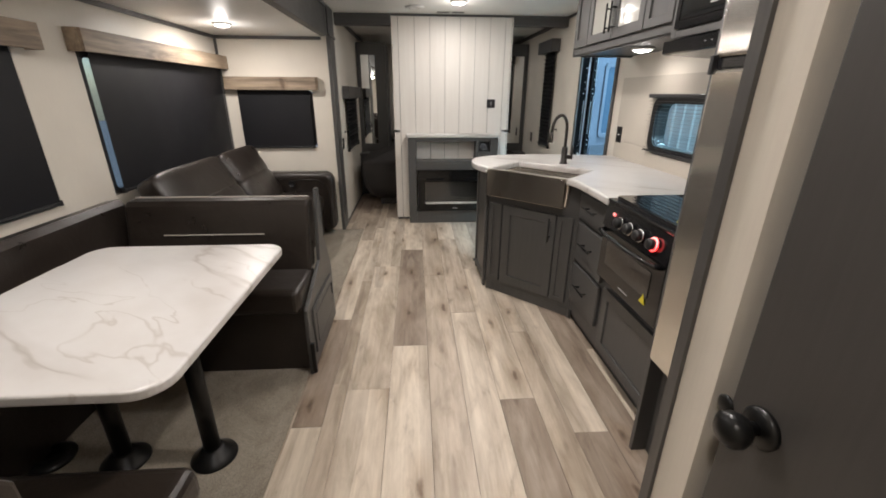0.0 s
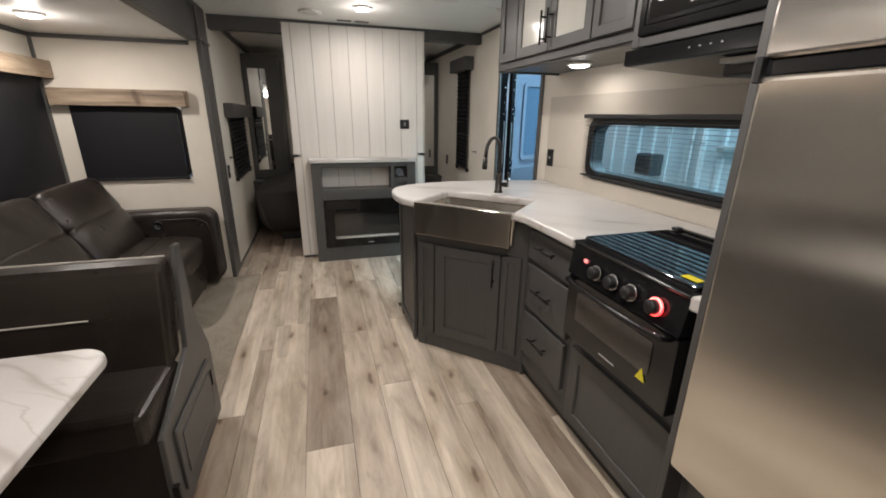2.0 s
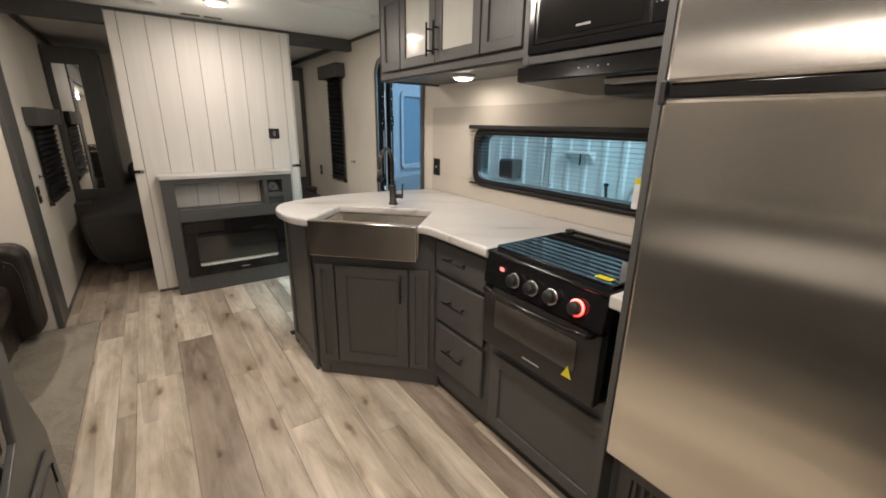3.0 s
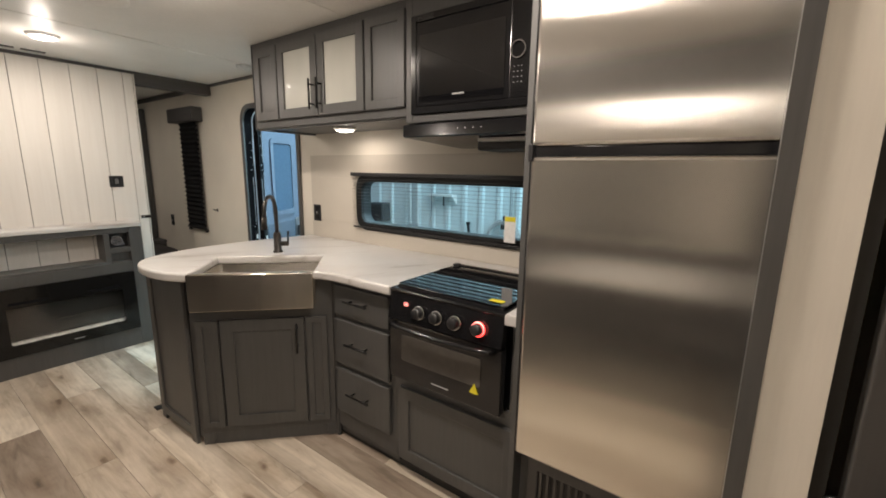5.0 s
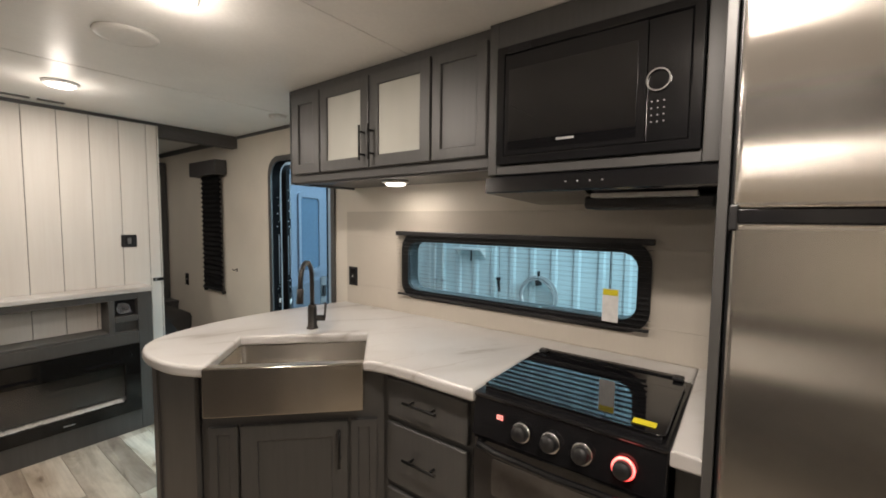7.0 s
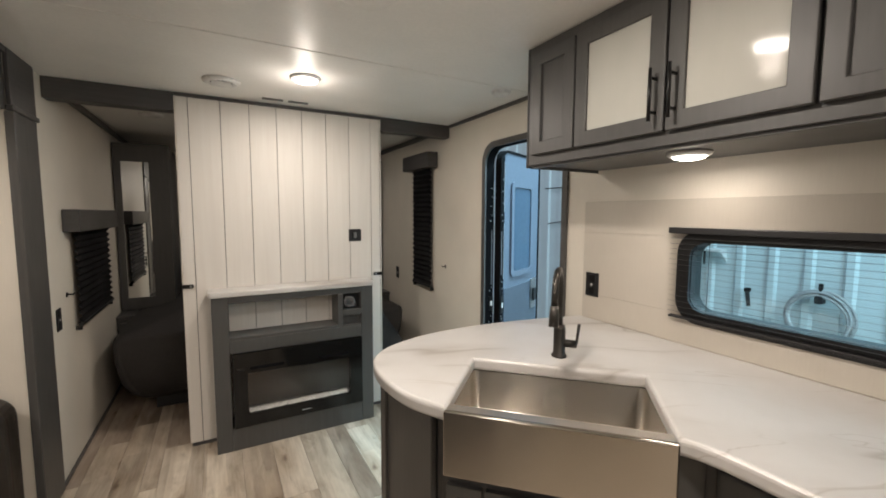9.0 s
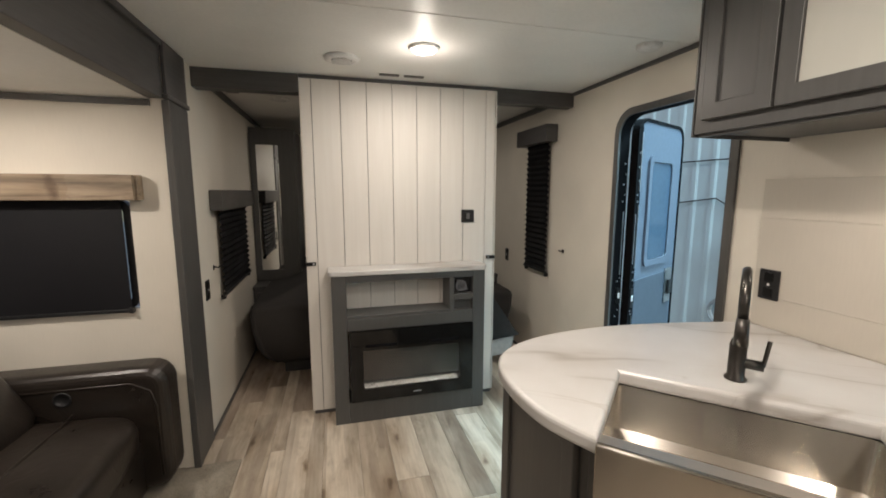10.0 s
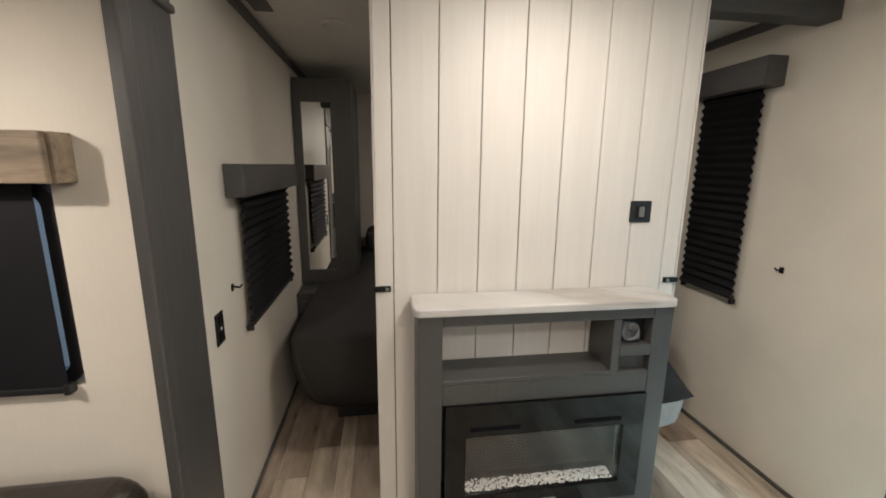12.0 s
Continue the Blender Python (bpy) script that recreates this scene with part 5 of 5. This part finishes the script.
wb = thing("dinette_bench", "dark brown vinyl dinette bench along the slide-out wall", "bench", (-1.60, 1.36, 0), group="dinette benches")
part("base", box(-0.16, 0.12, -0.45, 0.545, 0.006, 0.36, 0.004), LEATHER, wb)
part("seat_cushion", cushion(-0.12, 0.16, -0.48, 0.548, 0.361, 0.475, 0.03), LEATHER, wb)
bm = prism([(-0.17, 0.44), (0.09, 0.46), (0.055, 0.80), (0.03, 0.828), (-0.03, 0.82), (-0.17, 0.74)], -0.85, 0.935, 0.018, "xzy", 3)
bk2 = part("backrest", bm, LEATHER, wb)
part("back_seam", tube([(0.0725, -0.4, 0.66), (0.0725, 0.42, 0.66)], 0.0035, 8), PIPING, bk2, "pale piping strip")

nb = thing("dinette_bench", "dark brown vinyl dinette bench beside the bathroom partition", "bench", (-1.15, 0.62, 0), group="dinette benches")
part("base", box(-0.62, 0.54, -0.10, 0.235, 0.006, 0.36, 0.004), LEATHER, nb)
part("seat_cushion", cushion(-0.60, 0.565, -0.06, 0.295, 0.361, 0.47, 0.035), LEATHER, nb)
part("backrest", prism([(-0.085, 0.46), (-0.065, 0.46), (-0.07, 0.84), (-0.085, 0.862), (-0.115, 0.862), (-0.115, 0.46)], -0.62, 0.565, 0.008, "yzx", 2), LEATHER, nb)

tb = thing("dinette_table", "white marble-look dinette table on black pedestal legs", "table", (-1.01, 1.365, 0))
part("tabletop", prism(round_rect(-0.40, 0.405, -0.487, 0.495, 0.085, 8), 0.688, 0.718, 0.008, "xyz", 3), MARBLE, tb, "white marble-look laminate top")
for x in (0.178, -0.157):
    part("leg", rod((x, 0.0, 0.03), (x, 0.0, 0.688), 0.030, 20), BLACKMETAL, tb, "", True)
    part("leg_socket", lathe([(0.085, 0.0), (0.083, 0.008), (0.06, 0.02), (0.042, 0.045), (0.034, 0.05)], 28, None, (x, 0.0, 0.006)), BLACKMETAL, tb, "", True)
    part("mount_plate", lathe([(0.034, 0.65), (0.07, 0.68), (0.085, 0.687)], 24, None, (x, 0, 0)), BLACKMETAL, tb, "", True)
fsock = thing("floor_socket", "spare black table-leg socket in the carpet", "floor socket", (-1.463, 1.386, 0.006))
part("socket_ring", lathe([(0.085, 0.0), (0.083, 0.010), (0.06, 0.024), (0.04, 0.03), (0.034, 0.012)], 28), BLACKMETAL, fsock, "", True)


# ---- sofa ----
so2 = thing("sofa", "dark brown vinyl sofa with puffy back cushions", "sofa", (SLIDE + 0.03, 3.38, 0), 90)
# local x along the wall, local -y into the room
part("base", box(-0.90, 0.70, -0.82, -0.06, 0.04, 0.30, 0.02, 3), LEATHER, so2)
for x in (-0.84, 0.66):
    for y in (-0.78, -0.12):
        part("foot", rod((x, y, 0.006), (x, y, 0.045), 0.02, 12), BLACKPLASTIC, so2)
for k, (x0, x1) in enumerate(((-0.90, -0.03), (-0.025, 0.675))):
    part("seat_cushion", pillow(x0, x1, -0.87, -0.20, 0.28, 0.475, 5, 10, 0.008, 0.03, k * 5.0), LEATHER, so2, "", True)
    part("seat_seam", tube([(x0 + 0.03 + (x1 - x0 - 0.06) * t / 8, -0.60, 0.4735 + 0.003 * math.sin(t * 1.7)) for t in range(9)], 0.006, 8), LEATHER, so2, "", True)
    part("lower_back", pillow(x0 + 0.005, x1 - 0.005, -0.45, -0.25, 0.40, 0.70, 6.5, 12, 0.007, -0.48, 3.0 + k * 5), LEATHER, so2, "", True)
    part("head_cushion", pillow(x0 + 0.004, x1 - 0.004, -0.33, -0.17, 0.62, 0.905, 7.0, 14, 0.006, -0.50, 9.0 + k * 5), LEATHER, so2, "", True)
part("back_frame", box(-0.90, 0.675, -0.14, -0.04, 0.30, 0.70, 0.03, 3), LEATHER, so2)
bm = prism(round_rect(-0.94, -0.08, 0.05, 0.64, 0.09, 6), 0.68, 0.845, 0.045, "yzx", 5)
arm = part("armrest", bm, LEATHER, so2)
part("welt", tube([(0.682, -0.14, 0.575), (0.682, -0.80, 0.575), (0.682, -0.875, 0.535), (0.682, -0.895, 0.46), (0.682, -0.895, 0.12)], 0.006, 8), LEATHER, arm, "", True)
cup = part("cup_recess", lathe([(0.034, 0.0), (0.034, 0.004), (0.026, 0.005), (0.022, -0.010)], 24), BLACKPLASTIC, arm, "", True)
cup.matrix_basis = pose(0.678, -0.55, 0.535, 0, -90, 0)


# ---- bedroom ----
bed = thing("bed", "bed under a draped charcoal bedspread", "bed", (0.37, 6.20, 0))
def draped():
    bm = bmesh.new()
    loops = []
    for z, ox, r in ((0.09, -0.13, 0.09), (0.14, -0.08, 0.08), (0.24, -0.035, 0.07), (0.40, -0.005, 0.06), (0.535, 0.0, 0.05), (0.565, -0.008, 0.05), (0.58, -0.03, 0.05), (0.60, -0.17, 0.05), (0.65, -0.31, 0.06), (0.69, -0.44, 0.06)):
        pts = round_rect(-1.06 - ox, 1.03 + ox, -1.0 - ox, 1.02, r, 8)
        loop = []
        for j, p in enumerate(pts):
            wob = 0.018 * math.sin(j * 2.1) * max(0.0, (0.5 - z)) * 2
            v = Vector(p)
            loop.append(bm.verts.new((v.x + wob, v.y + wob, z)))
        loops.append(loop)
    for a, b in zip(loops, loops[1:]):
        for k in range(len(a)):
            bm.faces.new((a[k], a[(k + 1) % len(a)], b[(k + 1) % len(a)], b[k]))
    bm.faces.new(loops[-1])
    bm.faces.new(loops[0][::-1])
    return bm
part("bedspread", draped(), BEDCLOTH, bed, "", True)
part("base", box(-0.85, 0.85, -0.85, 1.0, 0.0, 0.12), BLACKPLASTIC, bed)
for x in (-0.4, 0.4):
    part("pillow", box(x - 0.33, x + 0.33, 0.55, 0.98, 0.66, 0.86, 0.07, 4), BEDCLOTH, bed, "", True)
def flap(left, right, z0, z1, bulge, wave, recede):
    """Cloth hanging in a soft curve; the sides are (x at the foot, x at the head)."""
    bm = bmesh.new()
    n, grid = 10, []
    for i in range(n + 1):
        v = i / n
        row = []
        for j in range(n + 1):
            u = j / n
            x0, x1 = (a + (b - a) * v ** 0.8 for a, b in (left, right))
            y = recede * v ** 1.5 - bulge * math.sin(math.pi * (0.2 + 0.6 * u)) * (1 - v) + wave * math.sin(u * 7.0 + v * 2)
            row.append(bm.verts.new((x0 + (x1 - x0) * u, y, z0 + (z1 - z0) * v - 0.05 * (1 - v) * (1 - u) ** 2)))
        grid.append(row)
    for a, b in zip(grid, grid[1:]):
        for j in range(n):
            bm.faces.new((a[j], a[j + 1], b[j + 1], b[j]))
    bmesh.ops.solidify(bm, geom=bm.faces[:], thickness=0.006)
    for v in bm.verts:
        v.co += Vector((-0.37, -1.46, 0))
    return bm
part("spread_corner", flap((0.93, 0.95), (1.233, 1.06), 0.37, 0.70, 0.02, 0.006, 0.28), BEDCLOTH, bed, "charcoal corner of the bedspread hanging loose", True)
part("sheet_corner", flap((0.93, 0.95), (1.15, 1.224), 0.24, 0.395, 0.015, 0.005, 0.03), SHEET, bed, "white lining of the hanging corner", True)
for cx in (-0.59, 1.35):
    wd = thing("wardrobe", "charcoal wardrobe with a tall mirror door", "wardrobe", (cx, 6.14, 0), group="bedside wardrobes")
    part("body", box(-0.195, 0.195, 0.0, 0.60, 0.575, 1.985, 0.003), GRAY, wd)
    m0 = -0.140 if cx < 0 else -0.05
    dd = part("door", ring([(-0.19, 0.59), (0.19, 0.59), (0.19, 1.98), (-0.19, 1.98)], [(m0, 0.685), (m0 + 0.19, 0.685), (m0 + 0.19, 1.833), (m0, 1.833)], -0.02, -0.001, "xzy"), GRAY, wd)
    part("mirror", box(m0 - 0.004, m0 + 0.194, -0.012, -0.006, 0.681, 1.837), MIRROR, dd, "tall narrow mirror")
    ns = thing("nightstand", "charcoal nightstand under the wardrobe", "nightstand", (cx, 5.93, 0), group="bedside nightstands")
    part("body", box(-0.195, 0.195, 0.0, 0.80, 0.0, 0.545, 0.003), GRAY, ns)
    part("top", box(-0.197, 0.197, -0.015, 0.80, 0.5455, 0.574, 0.004), GRAY, ns)
    part("drawer_front", box(-0.17, 0.17, -0.018, -0.001, 0.30, 0.52, 0.004), GRAY, ns)


# ---- floor planks ----
TONES = {"l": PLANK_LIGHT, "m": PLANK_MID, "d": PLANK_DARK}
# left edge of each row: its end joints and the tone of each plank from the back
rows = [
    (-0.86, (0.9, 2.1, 3.3, 4.5, 5.7), "mldmdm"), (-0.72, (0.4, 1.6, 2.8, 4.9, 6.1), "lmdmdd"),
    (-0.575, (0.3, 1.50, 2.40, 3.915, 5.1, 6.3), "mldlmdd"), (-0.445, (0.8, 2.97, 4.3, 5.6), "dmlmd"), (-0.37, (0.2, 1.73, 3.25, 4.7, 6.0), "mllldm"),
    (-0.165, (0.55, 2.09, 3.63, 5.16, 6.6), "dldldl"), (0.03, (0.0, 3.05, 4.5, 6.0), "lmmdd"), (0.195, (0.9, 2.45, 3.9, 5.3, 6.6), "mlmlmd"),
    (0.36, (0.1, 1.62, 3.16, 4.7, 6.2), "ldlmlm"), (0.525, (0.7, 2.195, 3.7, 5.2, 6.5), "mmldmm"), (0.64, (0.3, 1.4, 2.9, 4.4, 5.9), "ldllml"),
    (0.79, (0.9, 2.6, 4.0, 5.5), "lddmm"), (0.93, (0.5, 2.0, 3.5, 4.2, 5.7), "mldmdd"), (1.09, (0.8, 2.3, 3.85, 5.4, 6.7), "dlmldm"), (1.27, (0.4, 1.9, 3.4, 4.9, 6.3), "lmdldm"), (1.45, (1.0, 2.5, 4.1, 5.6), "mdlmd")]
for (a, joints, tones), b in zip(rows, [r[0] for r in rows[1:]] + [RIGHT + 0.06]):
    ends = [BACK, *joints, FRONT]
    for y0, y1, tone in zip(ends, ends[1:], tones):
        part("plank", box(a + 0.0006, b - 0.0006, y0 + 0.0006, y1 - 0.0006, -0.0075, 0.0, 0.0008, 1), TONES[tone], floor)
fv = thing("floor_register", "dark metal floor heating register", "floor vent", (0.565, 3.362, 0.0), 0)
part("plate", box(-0.10, 0.10, -0.028, 0.028, 0.0005, 0.004, 0.001), BLACKMETAL, fv)
for k in range(8):
    part("bar", box(-0.092 + k * 0.024, -0.080 + k * 0.024, -0.02, 0.02, 0.0042, 0.0055), BLACKPLASTIC, fv)
